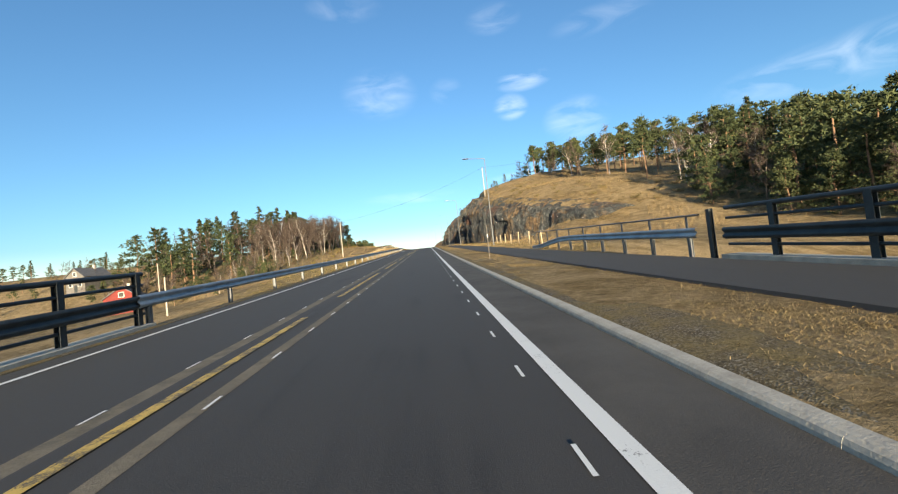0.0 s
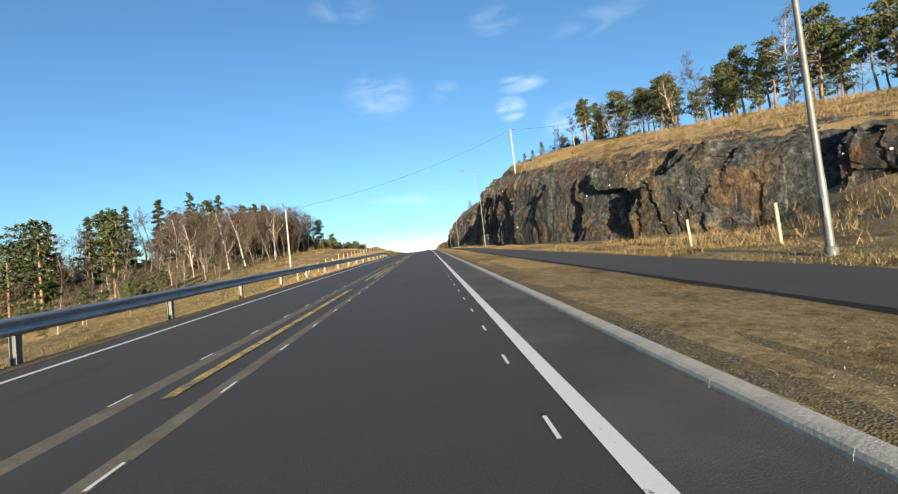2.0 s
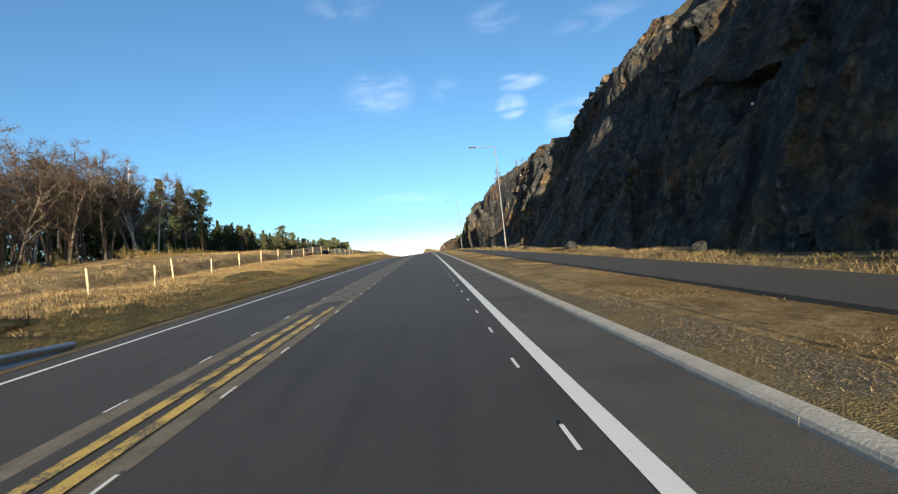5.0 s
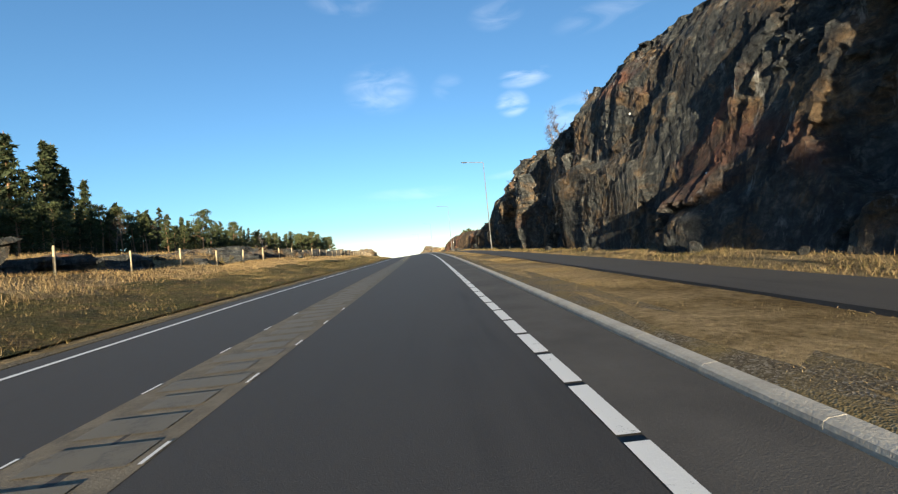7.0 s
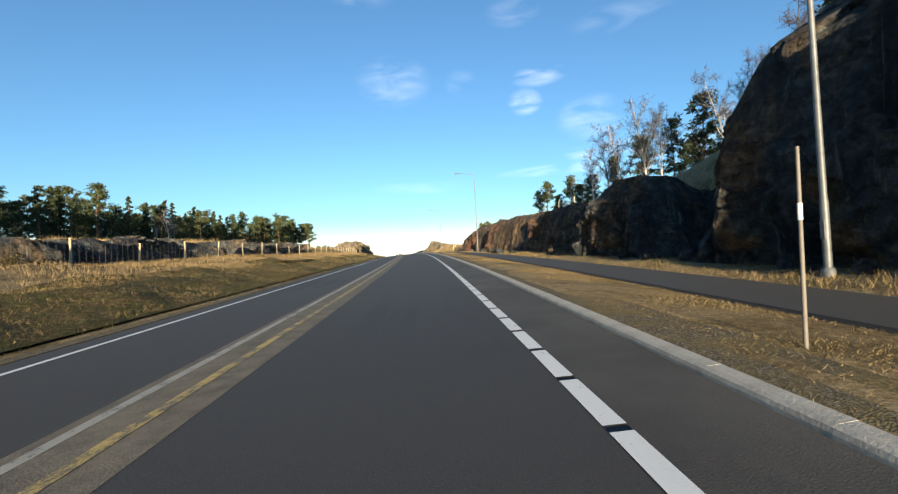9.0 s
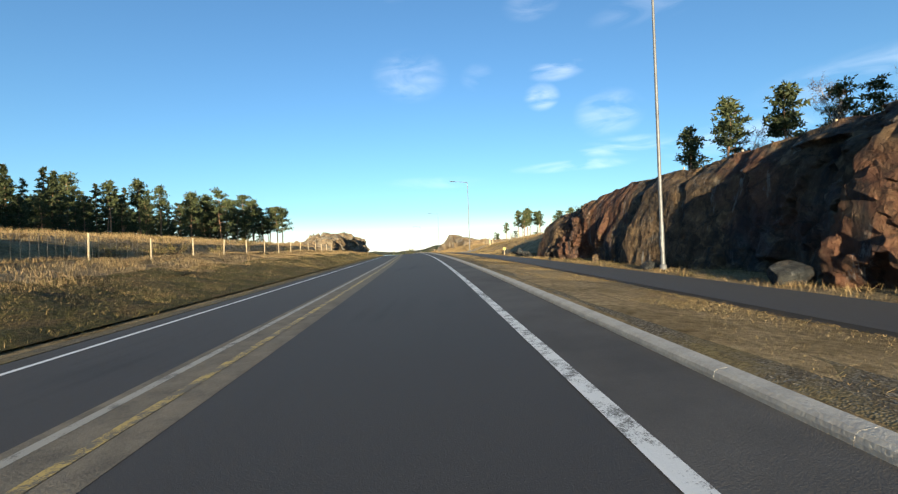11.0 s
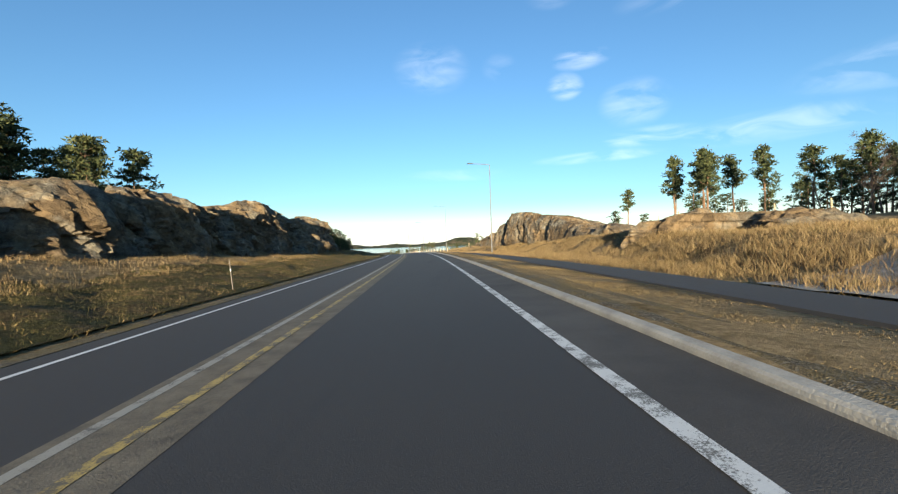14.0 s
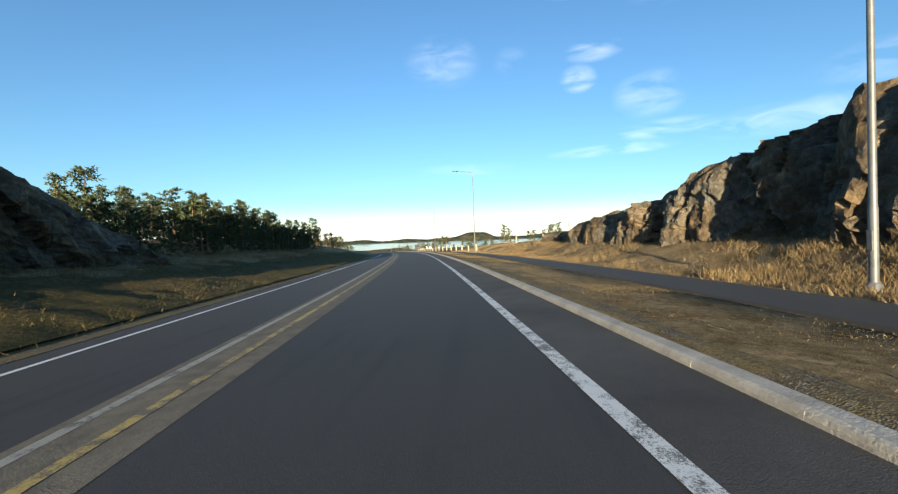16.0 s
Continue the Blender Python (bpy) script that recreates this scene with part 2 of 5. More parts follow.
def paint_mat(name, light, under, wear):
    return material(name, [
        CO, noise_row("wear", 4.0, 8, 0.75), noise_row("grain", 70, 3, 0.7),
        ("sum", "ShaderNodeMath", {"operation": "MULTIPLY_ADD"}, {0: ("grain", "Fac"), 1: 0.5, 2: ("wear", "Fac")}),
        ramp_row("mask", ("sum", "Value"), [(wear, under), (wear + 0.1, light)])],
        0.7, 0, ("mask", "Color"), ("grain", "Fac"), 0.3, 0.004, 0.3)


white_paint = paint_mat("white_road_paint", (0.72, 0.71, 0.68), (0.16, 0.15, 0.14), 0.52)
old_paint = paint_mat("worn_white_paint", (0.70, 0.69, 0.65), (0.17, 0.16, 0.14), 0.66)
yellow_paint = paint_mat("yellow_road_paint", (0.60, 0.40, 0.10), (0.13, 0.105, 0.07), 0.68)
concrete = simple("kerb_concrete", (0.28, 0.255, 0.215), (0.50, 0.46, 0.39), 3.0, 0.9, 0, 0.5, 0.008, 40)
galvanised = simple("galvanised_steel", (0.09, 0.095, 0.10), (0.17, 0.175, 0.18), 2.5, 0.5, 0.3, 0.1, 0.002)
rail_steel = simple("weathered_rail_steel", (0.20, 0.225, 0.25), (0.40, 0.43, 0.46), 1.5, 0.5, 0.5, 0.15, 0.003)
dark_paint = simple("dark_green_grey_paint", (0.014, 0.018, 0.02), (0.04, 0.047, 0.05), 4.0, 0.5, 0.1, 0.1, 0.002)
lamp_dark = simple("dark_lamp_housing", (0.03, 0.033, 0.036), (0.06, 0.06, 0.065), 6.0, 0.5, 0.3, 0.1, 0.002)
lamp_glass = material("lamp_glass", [], 0.15, 0, (0.55, 0.56, 0.56), spec_level=0.6)
post_wood = simple("weathered_post_wood", (0.30, 0.23, 0.14), (0.58, 0.48, 0.32), 5.0, 0.85, 0, 0.4, 0.006, 50)
pole_wood = simple("tarred_pole_wood", (0.26, 0.225, 0.18), (0.45, 0.40, 0.34), 3.0, 0.85, 0, 0.3, 0.006, 40)
wire_steel = simple("fence_wire", (0.05, 0.05, 0.05), (0.10, 0.095, 0.09), 3.0, 0.5, 0.6, 0.1, 0.001)
cable_black = simple("black_cable", (0.015, 0.015, 0.015), (0.03, 0.03, 0.03), 3.0, 0.6)
stick_grey = simple("grey_marker_plastic", (0.10, 0.085, 0.075), (0.17, 0.15, 0.13), 6.0, 0.6)
stick_white = simple("white_reflector_band", (0.65, 0.65, 0.63), (0.8, 0.8, 0.78), 6.0, 0.4)
barn_red = simple("red_barn_boards", (0.13, 0.016, 0.013), (0.22, 0.035, 0.026), 1.5, 0.8, 0, 0.3, 0.01)
roof_slate = simple("grey_roof_slate", (0.08, 0.08, 0.085), (0.18, 0.18, 0.18), 2.0, 0.7)
house_white = simple("white_boards", (0.62, 0.60, 0.56), (0.8, 0.79, 0.76), 1.0, 0.7)
house_grey = simple("weathered_grey_boards", (0.08, 0.075, 0.07), (0.15, 0.14, 0.13), 1.0, 0.8)
dark_pane = material("window_pane", [], 0.08, 0, (0.02, 0.025, 0.03), spec_level=0.7)

# blasted gneiss: dark grey and brown with rust, dark wet streaks and pale lime runs
def rock_mat(name, rust, red):
    return material(name, [
        CO, noise_row("broad", 0.16, 5, 0.6, 0.6), noise_row("patch", 0.40, 7, 0.70, 0.7), noise_row("grain", 2.9, 9, 0.72, 0.4), noise_row("fine", 24, 5, 0.7),
        ("drip_at", "ShaderNodeMapping", {}, {"Vector": ("co", "Object"), "Scale": (0.9, 0.9, 0.07)}),
        noise_row("drip", 1.1, 5, 0.65, 0.3, ("drip_at", "Vector")), noise_row("lime", 2.1, 6, 0.7, 0.5, ("drip_at", "Vector")),
        ("warp", "ShaderNodeVectorMath", {"operation": "MULTIPLY_ADD"}, {0: ("grain", "Color"), 1: (0.7, 0.7, 0.7), 2: ("co", "Object")}),
        ("crack", "ShaderNodeTexVoronoi", {"feature": "DISTANCE_TO_EDGE"}, {"Vector": ("warp", "Vector"), "Scale": 0.7}),
        ("flake_at", "ShaderNodeMapping", {}, {"Vector": ("warp", "Vector"), "Rotation": (0.3, 0.5, 0.2), "Scale": (1.0, 1.0, 0.42)}),
        ("flake", "ShaderNodeTexVoronoi", {"feature": "DISTANCE_TO_EDGE"}, {"Vector": ("flake_at", "Vector"), "Scale": 1.9}),
        ("chip", "ShaderNodeTexVoronoi", {"feature": "DISTANCE_TO_EDGE"}, {"Vector": ("flake_at", "Vector"), "Scale": 5.3}),
        ("cell", "ShaderNodeTexVoronoi", {}, {"Vector": ("flake_at", "Vector"), "Scale": 1.9}),
        ramp_row("grey", ("grain", "Fac"), [(0.30, (0.015, 0.018, 0.021)), (0.5, (0.058, 0.064, 0.066)), (0.64, (0.135, 0.138, 0.13)), (0.76, (0.27, 0.265, 0.24))]),
        ramp_row("brown", ("grain", "Fac"), [(0.30, (0.032, 0.022, 0.015)), (0.52, (0.145, 0.098, 0.058)), (0.76, (0.36, 0.26, 0.15))]),
        ramp_row("rust_mask", ("patch", "Fac"), [(rust, (0, 0, 0)), (rust + 0.12, (1, 1, 1))]),
        mix_row("stone", ("rust_mask", "Color"), ("grey", "Color"), ("brown", "Color")),
        ramp_row("red_mask", ("broad", "Fac"), [(red, (0, 0, 0)), (red + 0.09, (0.6, 0.6, 0.6))]),
        mix_row("stone2", ("red_mask", "Color"), ("stone", 2), (0.16, 0.062, 0.04, 1)),
        ramp_row("tint", ("cell", "Color"), [(0.1, (0.62, 0.63, 0.66)), (0.5, (1.0, 1.0, 1.0)), (0.9, (1.35, 1.28, 1.18))]),
        mix_row("stone_b", 1.0, ("stone2", 2), ("tint", "Color"), "MULTIPLY"),
        ramp_row("drip_mask", ("drip", "Fac"), [(0.52, (0, 0, 0)), (0.64, (0.85, 0.85, 0.85))]),
        mix_row("stone3", ("drip_mask", "Color"), ("stone_b", 2), (0.022, 0.025, 0.03, 1)),
        ramp_row("lime_mask", ("lime", "Fac"), [(0.60, (0, 0, 0)), (0.69, (0.65, 0.65, 0.65))]),
        mix_row("stone3b", ("lime_mask", "Color"), ("stone3", 2), (0.33, 0.33, 0.32, 1)),
        ramp_row("crack_mask", ("crack", "Distance"), [(0.0, (0.6, 0.6, 0.6)), (0.035, (0, 0, 0))]),
        mix_row("stone4", ("crack_mask", "Color"), ("stone3b", 2), (0.02, 0.019, 0.018, 1)),
        ("h", "ShaderNodeMath", {"operation": "MULTIPLY_ADD"}, {0: ("fine", "Fac"), 1: 0.16, 2: ("flake", "Distance")}),
        ("h1", "ShaderNodeMath", {"operation": "MULTIPLY_ADD"}, {0: ("chip", "Distance"), 1: 0.6, 2: ("h", "Value")}),
        ("h2", "ShaderNodeMath", {"operation": "MULTIPLY_ADD"}, {0: ("grain", "Fac"), 1: 0.35, 2: ("h1", "Value")})],
        0.86, 0, ("stone4", 2), ("h2", "Value"), 1.0, 0.34, 0.25)


rock = rock_mat("blasted_rock", 0.49, 0.59)
brown_rock = rock_mat("rusty_blasted_rock", 0.34, 0.50)
pale_rock = material("lichen_pale_rock", [
    CO, noise_row("patch", 0.5, 7, 0.68, 0.5), noise_row("grain", 2.6, 9, 0.70, 0.4), noise_row("fine", 22, 5, 0.7),
    ramp_row("grey", ("grain", "Fac"), [(0.28, (0.05, 0.046, 0.04)), (0.52, (0.17, 0.155, 0.125)), (0.78, (0.36, 0.33, 0.27))]),
    ramp_row("brown", ("grain", "Fac"), [(0.25, (0.05, 0.034, 0.021)), (0.55, (0.175, 0.125, 0.074)), (0.8, (0.36, 0.275, 0.175))]),
    ramp_row("mask", ("patch", "Fac"), [(0.40, (0, 0, 0)), (0.55, (1, 1, 1))]),
    mix_row("stone", ("mask", "Color"), ("grey", "Color"), ("brown", "Color")),
    ("warp", "ShaderNodeVectorMath", {"operation": "MULTIPLY_ADD"}, {0: ("grain", "Color"), 1: (0.7, 0.7, 0.7), 2: ("co", "Object")}),
    ("flake", "ShaderNodeTexVoronoi", {"feature": "DISTANCE_TO_EDGE"}, {"Vector": ("warp", "Vector"), "Scale": 1.5}),
    ("cell", "ShaderNodeTexVoronoi", {}, {"Vector": ("warp", "Vector"), "Scale": 1.5}),
    ramp_row("tint", ("cell", "Color"), [(0.1, (0.68, 0.68, 0.70)), (0.5, (1.0, 1.0, 1.0)), (0.9, (1.28, 1.24, 1.16))]),
    mix_row("stone_b", 1.0, ("stone", 2), ("tint", "Color"), "MULTIPLY"),
    ramp_row("crack_mask", ("flake", "Distance"), [(0.0, (0.55, 0.55, 0.55)), (0.035, (0, 0, 0))]),
    mix_row("stone_c", ("crack_mask", "Color"), ("stone_b", 2), (0.025, 0.022, 0.02, 1)),
    ("h", "ShaderNodeMath", {"operation": "MULTIPLY_ADD"}, {0: ("fine", "Fac"), 1: 0.2, 2: ("flake", "Distance")}),
    ("h2", "ShaderNodeMath", {"operation": "MULTIPLY_ADD"}, {0: ("grain", "Fac"), 1: 0.5, 2: ("h", "Value")})],
    0.9, 0, ("stone_c", 2), ("h2", "Value"), 1.0, 0.28, 0.2)


def leaf_mat(name, stops):
    return material(name, [("geo", "ShaderNodeNewGeometry", {}, {}), ("ob", "ShaderNodeObjectInfo", {}, {}),
                           ("sum", "ShaderNodeMath", {"operation": "MULTIPLY_ADD"}, {0: ("ob", "Random"), 1: 0.35, 2: ("geo", "Random Per Island")}),
                           ("div", "ShaderNodeMath", {"operation": "MULTIPLY"}, {0: ("sum", "Value"), 1: 0.74}),
                           ramp_row("tone", ("div", "Value"), stops)], 0.75, 0, ("tone", "Color"), spec_level=0.2)


pine_needles = leaf_mat("pine_needles", [(0.0, (0.02, 0.031, 0.016)), (0.5, (0.052, 0.066, 0.028)), (1.0, (0.105, 0.11, 0.043))])
spruce_needles = leaf_mat("spruce_needles", [(0.0, (0.012, 0.020, 0.010)), (0.5, (0.032, 0.043, 0.018)), (1.0, (0.066, 0.074, 0.03))])
twig_brown = leaf_mat("bare_twigs", [(0.0, (0.038, 0.027, 0.023)), (0.5, (0.068, 0.049, 0.04)), (1.0, (0.115, 0.085, 0.068))])
heather = leaf_mat("heather_leaves", [(0.0, (0.05, 0.035, 0.014)), (0.5, (0.12, 0.10, 0.03)), (1.0, (0.22, 0.16, 0.06))])
pine_bark = simple("pine_bark", (0.10, 0.06, 0.04), (0.32, 0.19, 0.11), 2.0, 0.9, 0, 0.6, 0.03)
bare_bark = simple("grey_brown_bark", (0.05, 0.04, 0.033), (0.17, 0.135, 0.11), 2.0, 0.9, 0, 0.6, 0.03)
birch_bark = simple("birch_bark", (0.25, 0.21, 0.18), (0.62, 0.56, 0.50), 2.2, 0.8, 0, 0.3, 0.01)
water_mat = material("sea_water", [CO, noise_row("wave", 0.25, 4)], 0.12, 0, (0.03, 0.06, 0.09), ("wave", "Fac"), 0.1, 0.3, 0.6)
far_forest = material("distant_forest", [
    CO, noise_row("broad", 0.012, 5), noise_row("crown", 0.11, 5, 0.75),
    ("sum", "ShaderNodeMath", {"operation": "MULTIPLY_ADD"}, {0: ("crown", "Fac"), 1: 0.8, 2: ("broad", "Fac")}),
    ramp_row("tone", ("sum", "Value"), [(0.6, (0.018, 0.026, 0.014)), (0.9, (0.05, 0.06, 0.03)), (1.15, (0.14, 0.11, 0.07))])],
    0.95, 0, ("tone", "Color"), ("crown", "Fac"), 1.0, 4.0, 0.1)


# ---- shaping ----
def lattice(ix, iy, k):
    h = (ix.astype(np.int64) * 374761393 + iy.astype(np.int64) * 668265263 + k * 974634777) & 0xFFFFFFFF
    h = ((h ^ (h >> 13)) * 1274126177) & 0xFFFFFFFF
    h = ((h ^ (h >> 16)) * 2246822519) & 0xFFFFFFFF
    return ((h ^ (h >> 15)) & 0xFFFFFF) / float(0xFFFFFF)


def wave(x, y, k=0):
    """Smooth value noise, -1 to 1."""
    x, y = np.broadcast_arrays(np.asarray(x, float), np.asarray(y, float))
    ix, iy = np.floor(x), np.floor(y)
    fx, fy = x - ix, y - iy
    fx, fy = fx * fx * (3 - 2 * fx), fy * fy * (3 - 2 * fy)
    a, b = lattice(ix, iy, k), lattice(ix + 1, iy, k)
    c, d = lattice(ix, iy + 1, k), lattice(ix + 1, iy + 1, k)
    return 2 * ((a * (1 - fx) + b * fx) * (1 - fy) + (c * (1 - fx) + d * fx) * fy) - 1


def fractal(x, y, octaves=4, k=0):
    return sum(wave(np.asarray(x) * 2.03 ** i, np.asarray(y) * 2.03 ** i, k + 17 * i) * 0.5 ** i for i in range(octaves))


def facets(x, y, k, fall=(-1.2, 1.2), crisp=60.0):
    """Broken stone: cells, each with its own stand-off and tilt; -1 to 1 or so."""
    x, y = np.broadcast_arrays(np.asarray(x, float), np.asarray(y, float))
    ix, iy = np.floor(x), np.floor(y)
    total, out = np.zeros(x.shape), np.zeros(x.shape)
    for dx in (-1, 0, 1):
        for dy in (-1, 0, 1):
            jx, jy = ix + dx, iy + dy
            cx, cy = jx + 0.1 + 0.8 * lattice(jx, jy, k), jy + 0.1 + 0.8 * lattice(jx, jy, k + 1)
            d = (x - cx) ** 2 + (y - cy) ** 2
            v = (2 * lattice(jx, jy, k + 2) - 1) + (x - cx) * (fall[0] + (fall[1] - fall[0]) * lattice(jx, jy, k + 3)) + (y - cy) * (1.6 * lattice(jx, jy, k + 4) - 0.8)
            w = np.exp(-crisp * d) + 1e-30
            total, out = total + w, out + w * v
    return out / total


def blocks(x, y, k, fall=(-1.0, 1.0), steep=3.2, size=(0.42, 0.72)):
    """Jointed stone: flat-topped wedges with straight steep sides, the highest one showing."""
    x, y = np.broadcast_arrays(np.asarray(x, float), np.asarray(y, float))
    ix, iy = np.floor(x), np.floor(y)
    out = np.full(x.shape, -1.1)
    for dx in (-1, 0, 1):
        for dy in (-1, 0, 1):
            jx, jy = ix + dx, iy + dy
            px, py = x - jx - 0.1 - 0.8 * lattice(jx, jy, k), y - jy - 0.1 - 0.8 * lattice(jx, jy, k + 1)
            h = 1.5 * lattice(jx, jy, k + 2) - 0.75
            v = h + px * (fall[0] + (fall[1] - fall[0]) * lattice(jx, jy, k + 3)) + py * (1.4 * lattice(jx, jy, k + 4) - 0.7)
            a0 = 0.9 * lattice(jx, jy, k + 5) - 0.45
            for q in range(4):
                a = a0 + q * math.pi / 2 + 0.7 * (lattice(jx, jy, k + 6 + q) - 0.5)
                r = size[0] + (size[1] - size[0]) * lattice(jx, jy, k + 10 + q)
                v = np.minimum(v, h + 0.5 + steep * (r - px * np.cos(a) - py * np.sin(a)))
            out = np.maximum(out, v)
    return out


def planes(x, y, k, size, out_by, along_by, up_by=(-0.3, 0.3)):
    """Split stone: flat cells of a size (across, up) in metres, each with its own stand-off and slopes, with sharp joints between."""
    x, y = np.broadcast_arrays(np.asarray(x, float), np.asarray(y, float))
    gx, gy = x / size[0], y / size[1]
    ix, iy = np.floor(gx), np.floor(gy)
    best, out = np.full(x.shape, 1e9), np.zeros(x.shape)
    for dx in (-1, 0, 1):
        for dy in (-1, 0, 1):
            jx, jy = ix + dx, iy + dy
            px, py = gx - jx - lattice(jx, jy, k), gy - jy - lattice(jx, jy, k + 1)
            d = np.maximum(np.abs(px + 0.35 * py * (lattice(jx, jy, k + 5) - 0.5)), np.abs(py)) + 0.35 * np.hypot(px, py)
            v = out_by * (2 * lattice(jx, jy, k + 2) - 1) + px * size[0] * (along_by[0] + (along_by[1] - along_by[0]) * lattice(jx, jy, k + 3)) \
                + py * size[1] * (up_by[0] + (up_by[1] - up_by[0]) * lattice(jx, jy, k + 4))
            near = d < best
            best, out = np.where(near, d, best), np.where(near, v, out)
    return out


def ease(a, b, x):
    t = np.clip((np.asarray(x, float) - a) / (np.asarray(b, float) - a), 0, 1)
    return t * t * (3 - 2 * t)


def mesh_of(name, verts, faces, mats, smooth=False, which=None):
    me = bpy.data.meshes.new(name)
    verts, faces = np.asarray(verts, np.float32).reshape(-1, 3), np.asarray(faces, np.int32)
    n, k = faces.shape
    me.vertices.add(len(verts))
    me.vertices.foreach_set("co", verts.ravel())
    me.loops.add(n * k)
    me.loops.foreach_set("vertex_index", faces.ravel())
    me.polygons.add(n)
    me.polygons.foreach_set("loop_start", np.arange(0, n * k, k, dtype=np.int32))
    for m in mats if isinstance(mats, (list, tuple)) else [mats]:
        me.materials.append(m)
    if which is not None:
        me.polygons.foreach_set("material_index", np.asarray(which, np.int32))
    me.update(calc_edges=True)
    me.validate()
    me.polygons.foreach_set("use_smooth", np.full(len(me.polygons), smooth))
    return me


def grid_faces(n, k, flip=False):
    i, j = np.meshgrid(np.arange(n - 1), np.arange(k - 1), indexing="ij")
    a = (i * k + j).ravel()
    f = np.stack([a, a + 1, a + k + 1, a + k], 1)
    return f[:, ::-1] if not flip else f


def sheet(name, P, mats, smooth=True, flip=False):
    return mesh_of(name, P.reshape(-1, 3), grid_faces(*P.shape[:2], flip), mats, smooth)


def thing(name, label, category, group="", kind="", place=None):
    ob = tagged(new(name), label, category, group, kind)
    ob.empty_display_size = 0.2
    if place is not None:
        ob.matrix_basis = place
    return ob


def part(name, data, parent, label=""):
    """Links a mesh, or a bmesh given with its material, as one child of a thing or of a part."""
    if isinstance(data, tuple):
        bm, m = data
        me = bpy.data.meshes.new(name)
        bm.to_mesh(me)
        bm.free()
        me.materials.append(m)
        data = me
    ob = new(name, data)
    ob.parent = parent
    if label:
        ob["label"] = label
    return ob


def box(size, at=(0, 0, 0), bevel=0.0, turn=None):
    bm = bmesh.new()
    bmesh.ops.create_cube(bm, size=1.0)
    bmesh.ops.scale(bm, vec=size, verts=bm.verts)
    if bevel:
        bmesh.ops.bevel(bm, geom=bm.edges[:], offset=bevel, segments=1, affect="EDGES")
    if turn is not None:
        bmesh.ops.transform(bm, matrix=turn, verts=bm.verts)
    bmesh.ops.translate(bm, vec=at, verts=bm.verts)
    return bm


def tube(points, radii, sides=8, caps=True):
    """Verts and quads of a round bar along points."""
    pts = [Vector(p) for p in points]
    verts, faces = [], []
    for i, p in enumerate(pts):
        d = (pts[min(i + 1, len(pts) - 1)] - pts[max(i - 1, 0)]).normalized()
        side = d.cross(Vector((0.13, 0.31, 0.94)) if abs(d.z) < 0.9 else Vector((1, 0.2, 0))).normalized()
        other = d.cross(side)
        for j in range(sides):
            a = 2 * math.pi * j / sides
            verts.append(p + (side * math.cos(a) + other * math.sin(a)) * radii[i])
    for i in range(len(pts) - 1):
        for j in range(sides):
            k = (j + 1) % sides
            faces.append((i * sides + j, i * sides + k, (i + 1) * sides + k, (i + 1) * sides + j))
    return verts, faces


def tube_mesh(name, lines, m, smooth=True):
    """One mesh out of several bars: rows of points, radii, sides."""
    verts, faces = [], []
    for points, radii, sides in lines:
        v, f = tube(points, radii, sides)
        faces += [tuple(q + len(verts) for q in face) for face in f]
        verts += v
    return mesh_of(name, np.array([tuple(v) for v in verts]), faces, m, smooth)


def swept(name, s, profile, m, smooth=False, closed=False, shift=None):
    """A cross-section of (u, h) carried along the road, over its surface; shift: how far it moves aside along the way."""
    prof = list(profile) + ([profile[0]] if closed else [])
    ss, uu = np.meshgrid(s, [p[0] for p in prof], indexing="ij")
    if shift:
        uu = uu + shift(ss)
    hh = np.broadcast_to(np.array([p[1] for p in prof]), uu.shape)
    return sheet(name, spot(ss, uu, crossfall(ss, np.clip(uu, -6.4, 9)) + hh), m, smooth, flip=False)


# ---- the lie of the land ----
FOOT_S = [30, 48, 58, 66, 74, 84, 95, 150, 172, 190, 214, 228, 245, 268, 280, 300, 312, 322, 352, 385, 410]
FOOT_U = [30, 24, 19, 15, 12, 10.2, 9.3, 9.2, 9.5, 9.2, 9.4, 8.6, 8.2, 8.4, 9.3, 10, 12, 13, 11.4, 11.2, 13]
TOP_S = [20, 40, 52, 57, 61, 65, 69, 77, 90, 100, 110, 120, 130, 138, 145, 152, 157, 161, 168, 175, 180, 187, 194, 199, 203, 207, 214, 220, 230, 245, 259, 265, 270, 276, 282, 300, 312, 320, 334, 338, 341, 345, 350, 355, 358, 363, 366, 372, 379, 388, 400]
TOP_H = [-2, 0.5, 2.4, 3.4, 4.1, 4.7, 5.2, 6.3, 7.9, 8.9, 10, 11.5, 13.8, 14.0, 12.8, 11.8, 11.2, 11.2, 11.4, 10.8, 10.3, 9.4, 8.9, 8.4, 7.6, 6.6, 5.0, 3.4, 3.5, 3.7, 3.6, 3.4, 3.0, 2.6, 2.2, 1.6, 1.2, 1.5, 1.8, 2.4, 2.9, 3.6, 4.6, 4.8, 4.4, 3.5, 2.8, 2.3, 1.6, 1.2, 0.8]
RISE_S = [20, 40, 57, 66, 80, 116, 142, 170, 200, 215, 235, 260, 285, 305, 400, 600]
RISE_H = [1.5, 1.5, 3.6, 4.3, 5.2, 7, 9, 9, 8, 7, 4.4, 2.5, 2.0, 1.2, 1.0, 1.0]


def foot(s):
    return np.interp(s, FOOT_S, FOOT_U)


